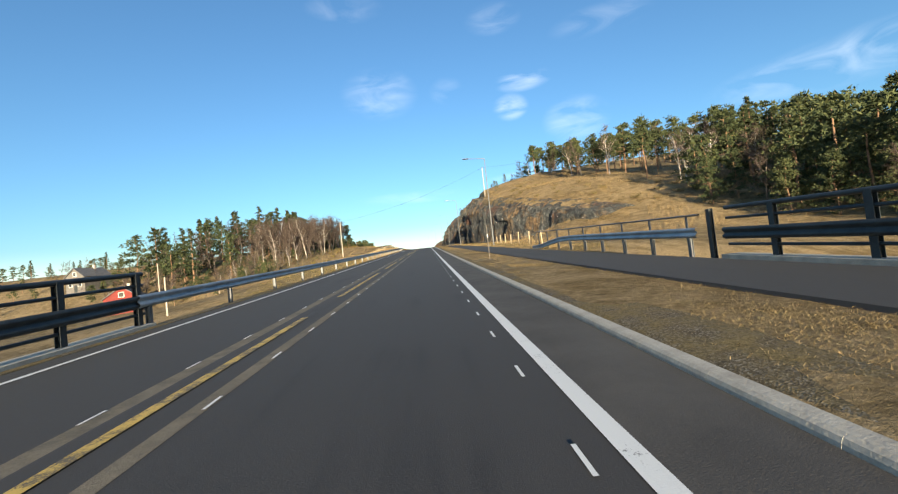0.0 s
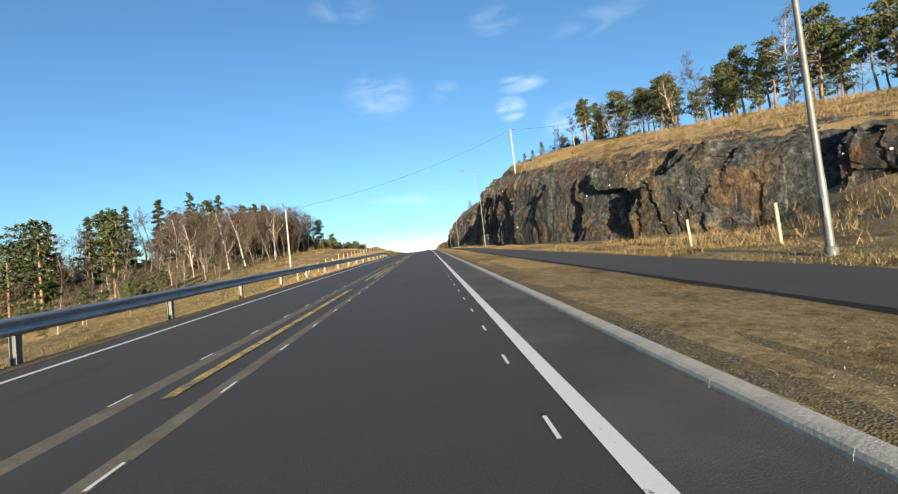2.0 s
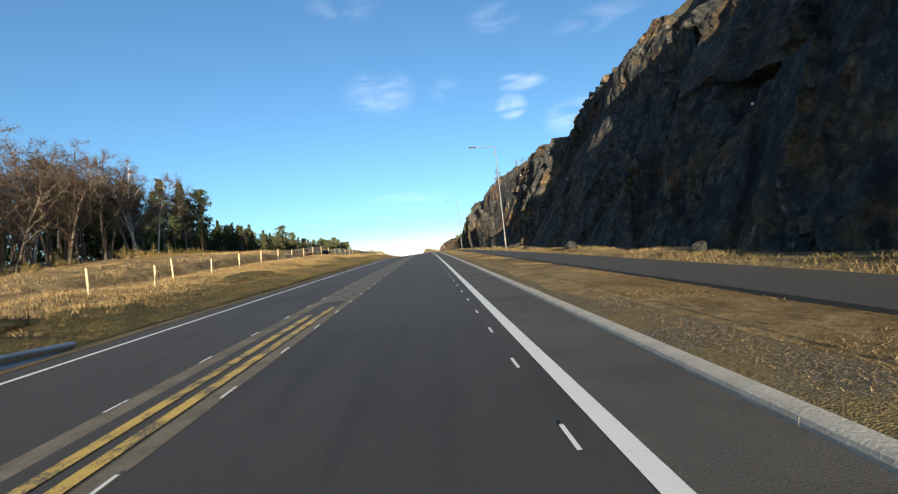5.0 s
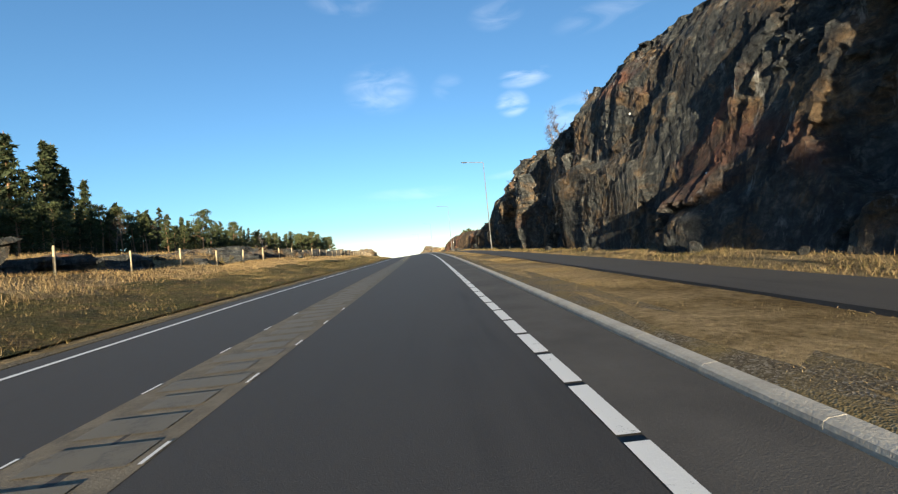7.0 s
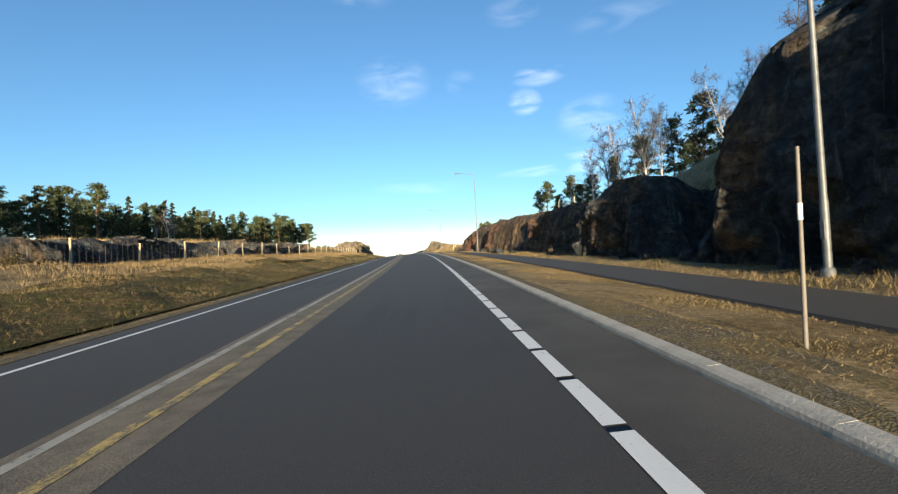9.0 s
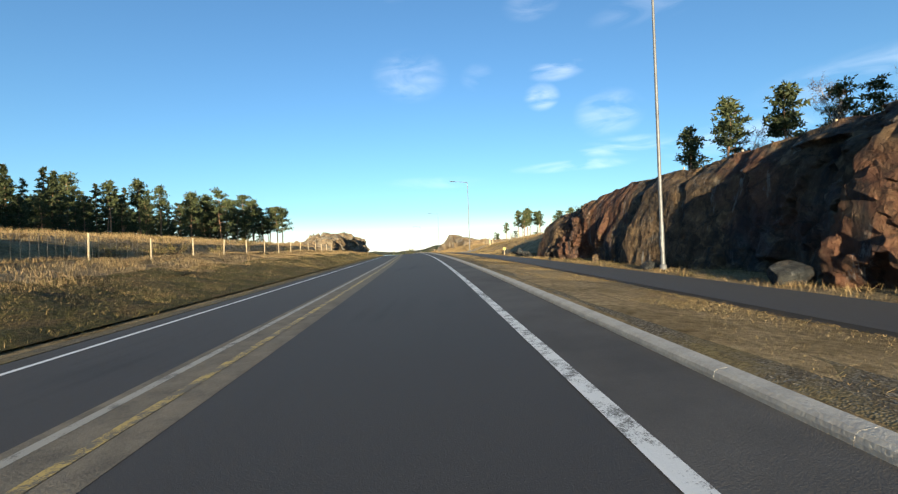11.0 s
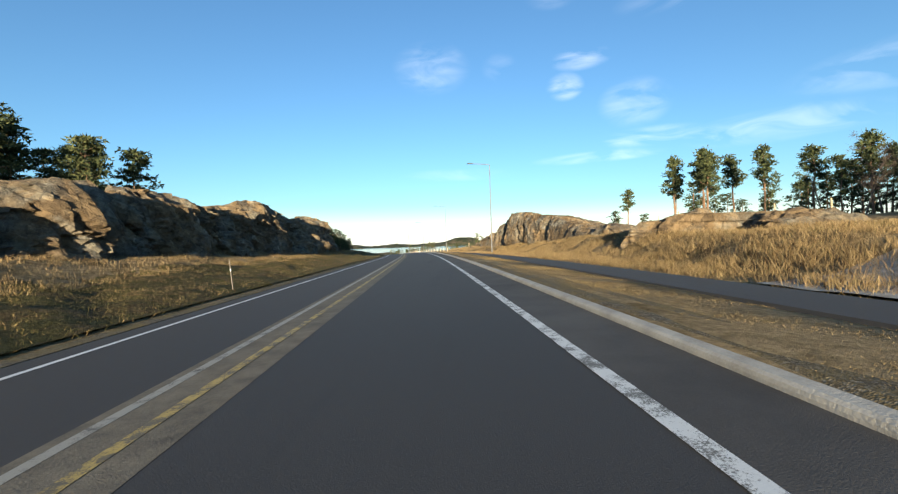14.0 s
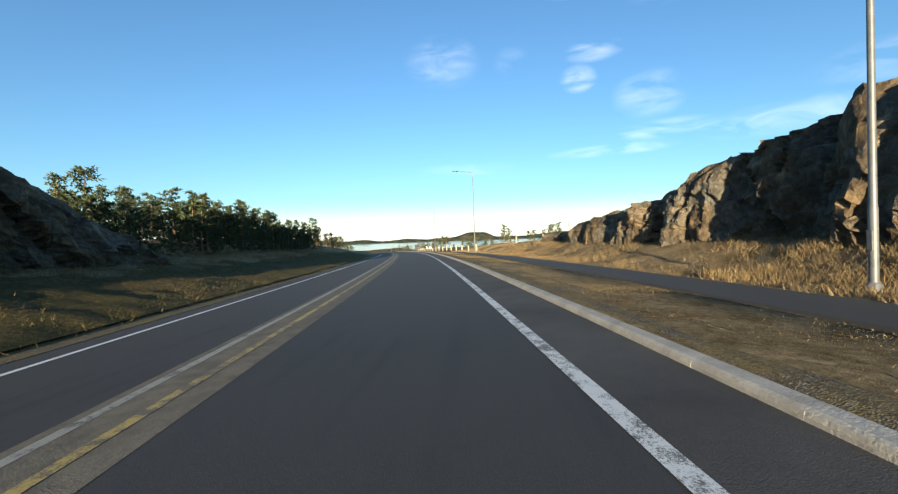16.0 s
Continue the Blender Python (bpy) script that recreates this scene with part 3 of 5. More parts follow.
def top(s):
    return np.interp(s, TOP_S, TOP_H)


def land(s, u):
    """Height of the ground against the road's reference height."""
    s, u = np.broadcast_arrays(np.asarray(s, float), np.asarray(u, float))
    bumps = 0.12 * fractal(s * 0.35, u * 0.35, 3, 5) + 0.5 * fractal(s * 0.05, u * 0.05, 3, 9) * ease(12, 40, np.abs(u))
    # right: verge, rock cut, hill
    road_side = crossfall(s, np.clip(u, -6.4, 7.3))
    cut = ease(50, 70, s) * (1 - ease(262, 279, s)) + ease(332, 346, s) * (1 - ease(384, 394, s))
    f = foot(s)
    begin, end = cut * (f + 2.5) + (1 - cut) * 8.8, cut * (f + 6.5) + (1 - cut) * (f + 5.5)
    verge = road_side + 0.12 + 0.10 * ease(7.4, 9.0, u) + 1.0 * ease(8.5, 12.5, u) * ease(285, 315, s) * (1 - ease(395, 430, s))
    dent = 3.8 * ease(106, 120, s) * (1 - ease(172, 192, s))
    begin, end = begin + dent, end + dent
    crest = np.where(s > 312, np.minimum(top(s), 2.0), top(s))
    back2 = np.clip(u - f, 0, 400) ** 2
    hill = crest + np.interp(s, RISE_S, RISE_H) * back2 / (back2 + np.interp(s, [60, 120, 160], [150.0, 200.0, 400.0])) + 2 * ease(45, 110, u) * (1 - ease(110, 190, s)) * ease(0, 60, s)
    r = ease(begin, end, u)
    right = verge * (1 - r) + hill * r
    # left: falling to the valley at first, then a bank and a field
    v = np.clip(-u, 6.3, 900)
    at = [6.3, 8, 12, 14, 17.2, 18.0, 22, 60, 200, 900]
    ks = [20, 60, 100, 150, 400]
    rows_h = [[0.0, 0, 0, 0, 0], [-0.6, -0.5, -0.1, 0.35, 0.3], [-2.6, -1.8, 0.25, 1.05, 1.0], [-3.2, -2.3, 0.1, 1.4, 1.3],
              [-4.1, -3.3, -0.2, 1.35, 1.4], [-4.3, -3.6, -0.3, 2.2, 2.3],
              [-5.5, -4.8, -0.8, 2.7, 2.9], [-8.5, -7.5, -6.5, 5, 4.5], [-11, -11, -10, 3, 6], [-14, -12, -8, 8, 10]]
    lines = [np.interp(s, ks, row) for row in rows_h]
    left = np.zeros(s.shape)
    for i in range(len(at) - 1):
        inside = (v >= at[i]) & (v <= at[i + 1])
        t = (v - at[i]) / (at[i + 1] - at[i])
        left = np.where(inside, lines[i] * (1 - t) + lines[i + 1] * t, left)
    left = left + road_side - 0.06 + 0.08 * fractal(s * 0.11, u * 0.3, 3, 31) * ease(7.5, 12, v) + 0.06 * fractal(s * 0.55, u * 0.5, 2, 37) * ease(7.2, 8.5, v) * (1 - ease(16, 24, v))
    out = np.where(u > 0, right, left) + bumps * ease(7.0, 9.5, np.abs(u))
    # the valley under the bridge, and the fall to the sea
    out = out - 6.5 * (1 - ease(2, 24, s)) * ease(7.2, 11.5, np.abs(u))
    out = out - 4 * ease(430, 900, s) * ease(10, 60, np.abs(u)) - 14 * ease(900, 1500, s)
    under = (u > -6.25) & (u < 7.15)
    return np.where(under, crossfall(s, u) - 0.25, out)


def ground_spot(s, u, lift=0.0):
    return spot(s, u, land(s, u) + lift)


S_NODES = np.concatenate([np.arange(-300, -40, 20.0), np.arange(-40, 450, 1.5), 450 * 1.06 ** np.arange(0, 38)])
U_NODES = np.concatenate([-900 * 0.86 ** np.arange(0, 21), np.arange(-36, -14, 1.0), np.arange(-14, -6.2, 0.5), [-18.6, -17.6, -17.2], [-6.25, -6.2, 0, 1.9, 2.0, 2.06, 2.12, 2.5, 3.4, 4.55, 4.6, 7.1, 7.15, 7.2],
                          np.arange(7.6, 16, 0.6), np.arange(16, 46, 1.25), 46 * 1.16 ** np.arange(0, 21)])
U_NODES = np.unique(np.round(U_NODES, 3))
ss, uu = np.meshgrid(S_NODES, U_NODES, indexing="ij")
# the strip between kerb and cycle path lies as high as the kerb
hh = land(ss, uu)
hh = hh - 0.2 * ((ss > 113) & (ss < 418) & (uu < -7.2) & (uu > -10.4))
hh = np.where((uu > 2.04) & (uu < 4.58), crossfall(ss, uu) + 0.05 + 0.05 * ease(2.1, 2.5, uu) + 0.03 * fractal(ss * 0.8, uu * 0.8, 3, 3), hh)
tagged(new("ground", sheet("ground", spot(ss, uu, hh), turf)), "dry yellow winter grass over rolling rocky land", "ground", kind="structure")

LONG = np.concatenate([np.arange(-200, 520, 3.0), np.arange(520, 1400, 20.0)])
tagged(new("road", swept("road", LONG, [(-6.55, -0.2), (-6.3, 0.0), (-4.4, 0.0), (-2.4, 0.0), (0, 0), (1.93, 0.0), (1.94, -0.2)], asphalt)),
       "dark grey asphalt two-lane road", "road", kind="structure")
tagged(new("cycle_path", swept("cycle_path", LONG[:-20], [(4.58, 0.0), (4.62, 0.15), (5.9, 0.16), (7.1, 0.15), (7.2, 0.0)], asphalt)),
       "dark asphalt cycle path behind a grass strip", "path", kind="structure")
tagged(new("shoulder", swept("shoulder", LONG[:-20], [(1.03, 0.004), (1.925, 0.004)], shoulder_mat)), "worn brownish asphalt shoulder", "road surface", kind="structure")
tagged(new("gravel_margin", swept("gravel_margin", LONG[:-20], [(2.08, 0.04), (2.2, 0.085), (2.9, 0.105), (3.3, 0.05)], soil)),
       "brown gravelly soil beside the kerb", "soil", kind="structure")
tagged(new("road_edge", swept("road_edge", LONG, [(-6.95, -0.1), (-6.7, 0.01), (-6.3, 0.012), (-6.28, -0.1)], soil)),
       "gravel shoulder along the road", "gravel", kind="structure")
tagged(new("worn_strip", swept("worn_strip", LONG, [(-2.98, 0.004), (-1.95, 0.004)], worn, shift=median_u)),
       "pale worn milled asphalt between the lanes", "road surface", kind="structure")

# sheet of darker turf over the lower bank: moss, and shade put into its colour
bs, bu = np.meshgrid(np.arange(112, 420, 0.3), np.arange(-11.6, -6.79, 0.3), indexing="ij")
tagged(new("bank", sheet("bank", spot(bs, bu + 0.5 * fractal(bs * 0.3, bs * 0, 2, 61) * (bu < -10), land(bs, bu) + 0.05 + 0.035 * fractal(bs * 1.6, bu * 1.7, 3, 63) * (bu < -7.0) - 0.3 * (bu < -11.4)), bank_turf)),
       "olive and brown mossy roadside bank", "bank", kind="structure")


# ---- rock ----
BOLT = mesh_of("bolt_plate", [(x * 0.10, y * 0.10, z) for z in (0, 0.06) for x, y in ((-1, -1), (1, -1), (1, 1), (-1, 1))],
               [(3, 2, 1, 0), (4, 5, 6, 7), (0, 1, 5, 4), (1, 2, 6, 5), (2, 3, 7, 6), (3, 0, 4, 7)], stick_white)

FACES = {}


def cliff(name, s0, s1, line, base, crest, side, lean, back, seed, m, label, amp=(0.6, 0.4, 0.22, 0.12), step=0.3, tiers=40, cap_tiers=14, dome=0.0, fall=(-1.2, 1.2), bolts=0, slab=1.0, wedges=(), set_back=None, shatter=(0.0, 0.0, 0.0), turned=None):
    """A broken rock face along the road: from its foot up to the crest, then back over the top into the ground.
    amp: how far the stone stands out at four sizes; wedges: buttresses that come forward from s_a to s_b and break off behind, between two heights;
    fall: slopes of the slabs along the road, more of it by turned; shatter: how broken the stone is all over, at the foot and at the top."""
    s = np.arange(s0, s1 + step, step)
    n = len(s)
    rough = amp[0] * 1.6
    end = np.minimum(ease(0, 4, s - s0), ease(0, 4, s1 - s))
    jag = 0.5 * blocks(s / 3.1, s * 0, seed + 5, (-1.5, 1.5), 9.0) + 0.3 * blocks(s / 1.2, s * 0, seed + 7, (-1.5, 1.5), 9.0)
    lo, hi = base(s) - 1.2, np.maximum(base(s) - 0.8, crest(s) + (0.25 * fractal(s * 0.35, s * 0, 3, seed + 5) + 0.6 * jag) * (0.3 + 0.7 * rough))
    hi = lo + 0.2 + (hi - lo) * end
    k = np.linspace(0, 1, tiers)[None, :]
    hh = lo[:, None] + (hi - lo)[:, None] * k
    wobble = np.random.RandomState(seed)
    sg = s[:, None] + wobble.uniform(-0.25, 0.25, hh.shape) * step * (end[:, None] > 0.3)
    hh = hh + wobble.uniform(-0.25, 0.25, hh.shape) * ((hi - lo) / tiers)[:, None] * (np.minimum(k, 1 - k) > 0.001)
    bend = 0.5 * fractal(sg * 0.2, hh * 0.2, 2, seed + 90)
    calm_small = 1.0
    broken = ease(-0.15, 0.35, fractal(sg * 0.13 + hh * 0.03, hh * 0.12, 3, seed + 61) + shatter[0] + shatter[1] * (1 - ease(0.1, 0.45, k)) + shatter[2] * ease(0.8, 1.0, k))
    lx, ly = sg + hh * 0.10 + 0.7 * bend, hh + sg * 0.12 + 0.5 * bend
    if turned:
        shift = np.interp(sg, *turned)
        calm = 1 - 0.6 * ease(0.05, 0.2, shift)
        fall = (fall[0] * calm + 0.4 * shift, fall[1] * calm + 0.4 * shift)
        amp = [a * calm for a in amp]
        calm_small = 1 - 0.75 * ease(0.2, 0.24, shift)
    m0, m1 = 0.5 * (fall[0] + fall[1]), 0.5 * (fall[1] - fall[0])
    push = (planes(lx, ly, seed, (7.0, 9.0 * slab), amp[0], fall, (-0.12, 0.2))
            + planes(lx + 0.1 * ly, ly - 0.15 * lx, seed + 111, (2.6, 6.0 * slab), amp[1], (m0 - 1.3 * m1, m0 + 1.3 * m1), (-0.1, 0.14)) * (0.35 + 0.65 * broken)
            + planes(lx - 0.12 * ly, ly + 0.3 * lx, seed + 223, (0.95, 3.0 * slab), amp[2], (-0.45, 0.45), (-0.15, 0.18)) * (0.2 + 0.8 * broken) * calm_small
            + planes(lx + 0.25 * ly, ly - 0.4 * lx, seed + 337, (0.45, 1.15), amp[3], (-0.4, 0.4), (-0.4, 0.4)) * (0.15 + 0.85 * broken) * calm_small
            + 0.25 * rough * fractal(sg * 0.09, hh * 0.1, 3, seed + 41))
    for a_, b_, out_, h0, h1 in wedges:
        edge = 0.8 * bend + planes(sg, hh, seed + 400, (2.2, 2.6), 0.5, (-0.2, 0.2))
        q = sg + edge
        ramp_ = np.clip((q - a_) / (b_ - a_), 0, 1) * (1 - ease(b_, b_ + 1.6, q))
        push = push * (1 - 0.35 * (ramp_ > 0)) + out_ * ramp_ * ease(h0 - 1.2, h0 + 0.8, hh + edge) * (1 - ease(h1 - 0.8, h1 + 0.6, hh + edge))
    round_off = 0.9 * ease(0.75, 1.0, k) ** 2 * np.maximum(0.5, (hi - lo)[:, None] * 0.12)
    out = line(s)[:, None] + lean * (hh - base(s)[:, None]) - push * np.minimum(1, 0.35 + k * 2) + round_off + 0.5
    if set_back:
        out = out + set_back[2] * ease(set_back[0] - 12, set_back[0], sg) * (1 - np.clip((sg - set_back[1]) / 12, 0, 1)) * np.clip(hh / 8, 0, 1.2)
    beside = np.abs((sg - 1.2 + 25) % GAP - 25)
    out = np.maximum(out, 7.75 + 1.0 * (1 - ease(0.8, 2.4, beside)))
    face = spot(sg, side * out, hh)
    FACES[seed] = (sg, hh, out)
    c = np.linspace(0, 1, cap_tiers + 1)[None, 1:]
    uc = out[:, -1:] + back * c
    sc = s[:, None] + wobble.uniform(-0.4, 0.4, uc.shape) * step
    uc = uc + wobble.uniform(-0.4, 0.4, uc.shape) * back / cap_tiers * (c < 0.99)
    g = land(sc, side * uc)
    if dome:
        hc = hi[:, None] * (1 - c ** 1.5) + (g - 0.8) * c ** 1.5 + dome * (0.7 * fractal(sc * 0.25, uc * 0.25, 3, seed + 71) + planes(sc, uc, seed + 77, (2.6, 2.6), 0.8, (-0.4, 0.4)) + planes(sc, uc + 0.2 * sc, seed + 179, (1.0, 1.1), 0.34, (-0.4, 0.4)) + planes(sc, uc, seed + 279, (0.5, 0.5), 0.15, (-0.4, 0.4))) * np.sin(math.pi * c) * end[:, None]
    else:
        hc = hi[:, None] * (1 - ease(0, 0.8, c)) + (g + 0.1 - 0.9 * ease(0.7, 1, c)) * ease(0, 0.8, c) + 0.3 * rough * facets(sc / 1.6, uc / 1.4, seed + 71) * (1 - c) * end[:, None]
        hc = hc - (1 - end[:, None]) * 1.0
    P = np.concatenate([face, spot(sc, side * uc, hc)], 1)
    ob = tagged(new(name, sheet(name, P, m, False, flip=side > 0)), label, "rock face")
    r = random.Random(seed)
    for i in range(bolts):
        a_, b_ = r.randrange(20, n - 20), r.randrange(int(tiers * 0.3), tiers - 3)
        o = part("bolt_plate", BOLT, ob, "small pale rock bolt plate")
        o.matrix_basis = Matrix.Translation(face[a_, b_] - np.array([0.05, 0.03, 0])) @ pose(0, 0, 0, r.uniform(-25, 25), -90 + r.uniform(-30, 30), r.uniform(10, 60))
        o.scale = (r.uniform(0.25, 0.55),) * 3
    return ob


def flat_base(h):
    return lambda s: np.full(np.shape(s), h)


BUTTRESSES = [(82, 88, 0.9, 0, 4.2), (97, 104, 1.0, 3.0, 15), (106, 108, 0.7, 0, 6), (122, 126, 1.0, 3, 12), (163.5, 166.5, 1.4, -1, 2.0),
              (168, 178, 1.0, 3.6, 15), (169, 177, 1.5, -1, 4.6), (184, 188, 0.8, 0, 8), (198, 206, 1.2, 0.5, 7)]
cliff("rock_cut", 50, 209, foot, flat_base(0.25), top, 1, 0.17, 8, 100, rock, "tall blasted dark grey and brown rock face beside the cycle path", (0.5, 0.42, 0.32, 0.17), 0.15, 88, fall=(-0.3, 0.16), bolts=40,
      wedges=BUTTRESSES, set_back=(122, 161, 2.7), shatter=(0.12, 0.3, 0.4),
      turned=([50, 64, 68, 93, 97, 108, 114, 159, 162, 180, 183, 194, 198, 209], [0.12, 0.12, 0.42, 0.42, 0.1, 0.1, 0, 0, 0.2, 0.2, 0, 0, 0.2, 0.2]))
cliff("rock_cut", 219, 275, lambda s: np.interp(s, [219, 240, 263, 268, 275], [10.0, 8.9, 7.9, 8.4, 11.5]), flat_base(0.25), lambda s: np.minimum(top(s), np.interp(s, [254, 274], [4.0, 0.8])), 1, 0.2, 8, 300, brown_rock, "low reddish-brown blasted rock face below a grassy bank", (0.12, 0.14, 0.2, 0.12), 0.14, 48, fall=(0.0, 0.12),
      wedges=[(238, 246, 0.5, -1, 3), (252, 257, 0.45, -1, 2.2), (261, 266, 0.5, -1, 3)], shatter=(-0.3, 0.75, -0.2))
cliff("rock_block", 209, 219, lambda s: np.full(np.shape(s), 8.9), flat_base(0.2), lambda s: 2.6 + 1.1 * np.sin((s - 209) / 10 * math.pi), 1, 0.25, 4, 370, rock,
      "dark rough rock knoll at the cliff's foot", (0.4, 0.4, 0.26, 0.14), 0.15, 32, 14, dome=0.35, fall=(-0.1, 0.4), slab=0.6, shatter=(0.3, 0, 0))
cliff("rock_outcrop", 328, 388, lambda s: foot(s) - 0.2, flat_base(1.1), top, 1, 0.14, 9, 500, pale_rock, "pale brown rock outcrop above tall dry grass", (0.3, 0.3, 0.2, 0.1), 0.15, 38, 24, dome=0.3, fall=(0.0, 0.24),
      wedges=[(340, 355, 0.9, 0, 8), (359, 363, 0.8, 0, 5), (368, 372, 0.6, 0, 5)], shatter=(-0.1, 0.0, 0.3), turned=([328, 388], [0.12, 0.12]))
cliff("rock_outcrop", 317, 332, lambda s: np.full(np.shape(s), 14.3), flat_base(1.0), lambda s: 1.35 + 0.65 * np.sin((s - 317) / 15 * math.pi), 1, 0.4, 7, 640, pale_rock,
      "low whitish rock hump in dry grass", (0.3, 0.35, 0.3, 0.16), 0.13, 22, 30, dome=0.55, shatter=(0.4, 0, 0))
cliff("rock_outcrop", 310, 370, lambda s: np.interp(s, [308, 313, 322, 352, 370], [16.5, 14.0, 12.8, 12.6, 13.5]), flat_base(1.0),
      lambda s: np.interp(s, [308, 314, 322, 330, 339, 348, 353, 358, 361, 365, 371], [2.0, 2.9, 4.1, 4.2, 4.8, 5.0, 4.6, 4.3, 3.4, 2.2, 1.2]), -1, 0.5, 8, 800, pale_rock,
      "grey rock outcrop of broken blocks beside the road", (0.8, 0.6, 0.34, 0.16), 0.16, 38, 36, dome=0.9, slab=0.6, fall=(-0.1, 0.5), shatter=(0.2, 0, 0))
# dark stony ledge behind the fence
for i in range(4):
    s = 156 + i * 24.5
    cliff("rock_ledge", s, s + 27, lambda q: 16.5 + 0.3 * np.sin(q * 0.4 + i), flat_base(1.2), lambda q: 2.15 + 0.2 * np.sin(q * 0.5 + 2 * i), -1, 0.25, 1.6, 1000 + 400 * i, rock,
          "dark weathered rock ledge under dry straw", (0.3, 0.35, 0.28, 0.14), 0.2, 14, 5, slab=0.3, shatter=(0.4, 0, 0))["group"] = "ledges in the bank"


# ---- rockfall netting on the cliff ----
net = thing("rock_net", "dark steel rockfall netting pinned over the rock face", "net")
net_s, net_h = np.linspace(169.5, 180.0, 34), np.linspace(1.8, 5.2, 14)
fs, fh, fu = FACES[100]
net_u = np.array([[fu[(np.abs(fs - a) < 0.7) & (np.abs(fh - b) < 0.6)].min() - 0.07 for b in net_h] for a in net_s])
droop = 0.25 * np.sin(net_s * 0.9)[:, None] * np.linspace(0.2, 1, 14)[None, :]
net_p = spot(net_s[:, None] + 0 * net_u, net_u, net_h[None, :] + droop)
mesh_lines = [([tuple(p) for p in row], [0.008] * 14, 3) for row in net_p] + [([tuple(p) for p in net_p[:, j]], [0.008] * 34, 3) for j in range(1, 13)]
tagged(part("mesh", tube_mesh("mesh", mesh_lines, wire_steel), net), kind="stuff")
for j, label in ((0, "steel cable along the lower edge"), (13, "steel cable along the upper edge")):
    part("edge_cable", tube_mesh("edge_cable", [([tuple(p) for p in net_p[:, j]], [0.012] * 34, 5)], wire_steel), net, label)
for i in (0, 7, 20, 33):
    part("stay_cable", tube_mesh("stay_cable", [([tuple(p) for p in net_p[i]], [0.011] * 14, 5)], wire_steel), net)


# ---- loose stones under the cliff ----
def stone(seed):
    bm = bmesh.new()
    bmesh.ops.create_icosphere(bm, subdivisions=3, radius=0.5)
    r = random.Random(seed)
    cuts = [(Vector((r.gauss(0, 1), r.gauss(0, 1), r.gauss(0, 0.8))).normalized(), r.uniform(0.24, 0.44)) for _ in range(11)]
    for v in bm.verts:
        for d, far in cuts:
            over = v.co.dot(d) - far
            if over > 0:
                v.co -= d * over * 0.95
        v.co += Vector(noise.noise_vector(v.co * 5 + Vector((seed, 0, 0)))) * 0.025
    me = bpy.data.meshes.new("stone")
    bm.to_mesh(me)
    bm.free()
    me.materials.append(rock)
    return me


STONES = [stone(i) for i in range(5)]
rs_ = random.Random(9)
for i in range(46):
    s = rs_.choice([rs_.uniform(62, 216), rs_.uniform(222, 280), rs_.uniform(140, 212)])
    u = float(foot(s)) - rs_.uniform(0.1, 0.9)
    o = tagged(new("stone", STONES[i % 5]), "broken grey stone fallen at the rock's foot", "stone", "stones under the cliff")
    k = rs_.uniform(0.3, 0.8) ** 1.4 * 1.3
    o.matrix_basis = Matrix.Translation(ground_spot(s, u, 0.18 * k)) @ pose(0, 0, 0, rs_.uniform(-30, 30), rs_.uniform(-30, 30), rs_.uniform(0, 360)) @ Matrix.Diagonal((k, k * rs_.uniform(0.7, 1.2), k * rs_.uniform(0.6, 0.95), 1))


# ---- markings ----
def stripe(name, u0, u1, s0, s1, m, label, lift=0.009, shift=None):
    s = np.linspace(s0, s1, max(3, int((s1 - s0) / 3)))
    return tagged(new(name, swept(name, s, [(u0, lift), (u1, lift)], m, shift=shift)), label, "road marking", kind="structure")


stripe("edge_line", 0.88, 1.025, -60, 146, white_paint, "solid white edge line on the asphalt")
stripe("edge_line", 0.88, 1.025, 214, 700, old_paint, "solid white edge line on the asphalt")
stripe("edge_line", -5.70, -5.58, -60, 700, white_paint, "solid white edge line on the asphalt")


def dashes(name, rows_d, m, label):
    """Many short marks: rows of u0, u1, s0, s1, as one mesh."""
    q = np.array(rows_d)
    su_ = np.stack([q[:, [2, 0]], q[:, [2, 1]], q[:, [3, 1]], q[:, [3, 0]]], 1)
    P = spot(su_[..., 0], su_[..., 1], crossfall(su_[..., 0], su_[..., 1]) + 0.011)
    f = np.arange(len(q) * 4).reshape(-1, 4)
    return tagged(new(name, mesh_of(name, P.reshape(-1, 3), f, m)), label, "road marking", kind="stuff")


dashes("edge_blocks", [(0.88, 1.03, s, s + 0.81) for s in np.arange(146, 214, 0.90)], white_paint, "white edge line of raised blocks")
dashes("thin_dashes", [(0.66, 0.69, s, s + 0.32) for s in np.arange(-10, 146, 1.5)], white_paint, "thin short white dashes beside the edge line")
dashes("median_specks", [(u, u + 0.03, s, s + 0.3) for s in np.arange(-10, 160, 1.5) for u in (-2.98, -1.99)], white_paint, "thin short white dashes beside the worn strip")
dashes("rumble_marks", [(-2.75 + 0.1 * math.sin(s * 7), -2.12 + 0.08 * math.sin(s * 5), s, s + 0.34) for s in np.arange(118, 192, 0.5)], paint_mat("milled_pale", (0.16, 0.14, 0.105), (0.115, 0.10, 0.08), 0.62),
       "pale milled rumble bars across the median")
dashes("yellow_dashes", [(-2.53, -2.40, s, s + 9.0) for s in np.arange(-25, 118, 12.0)] + [(-2.28, -2.16, s, s + 9.0) for s in np.arange(60, 118, 12.0)], yellow_paint, "long yellow dashes of the centre line")
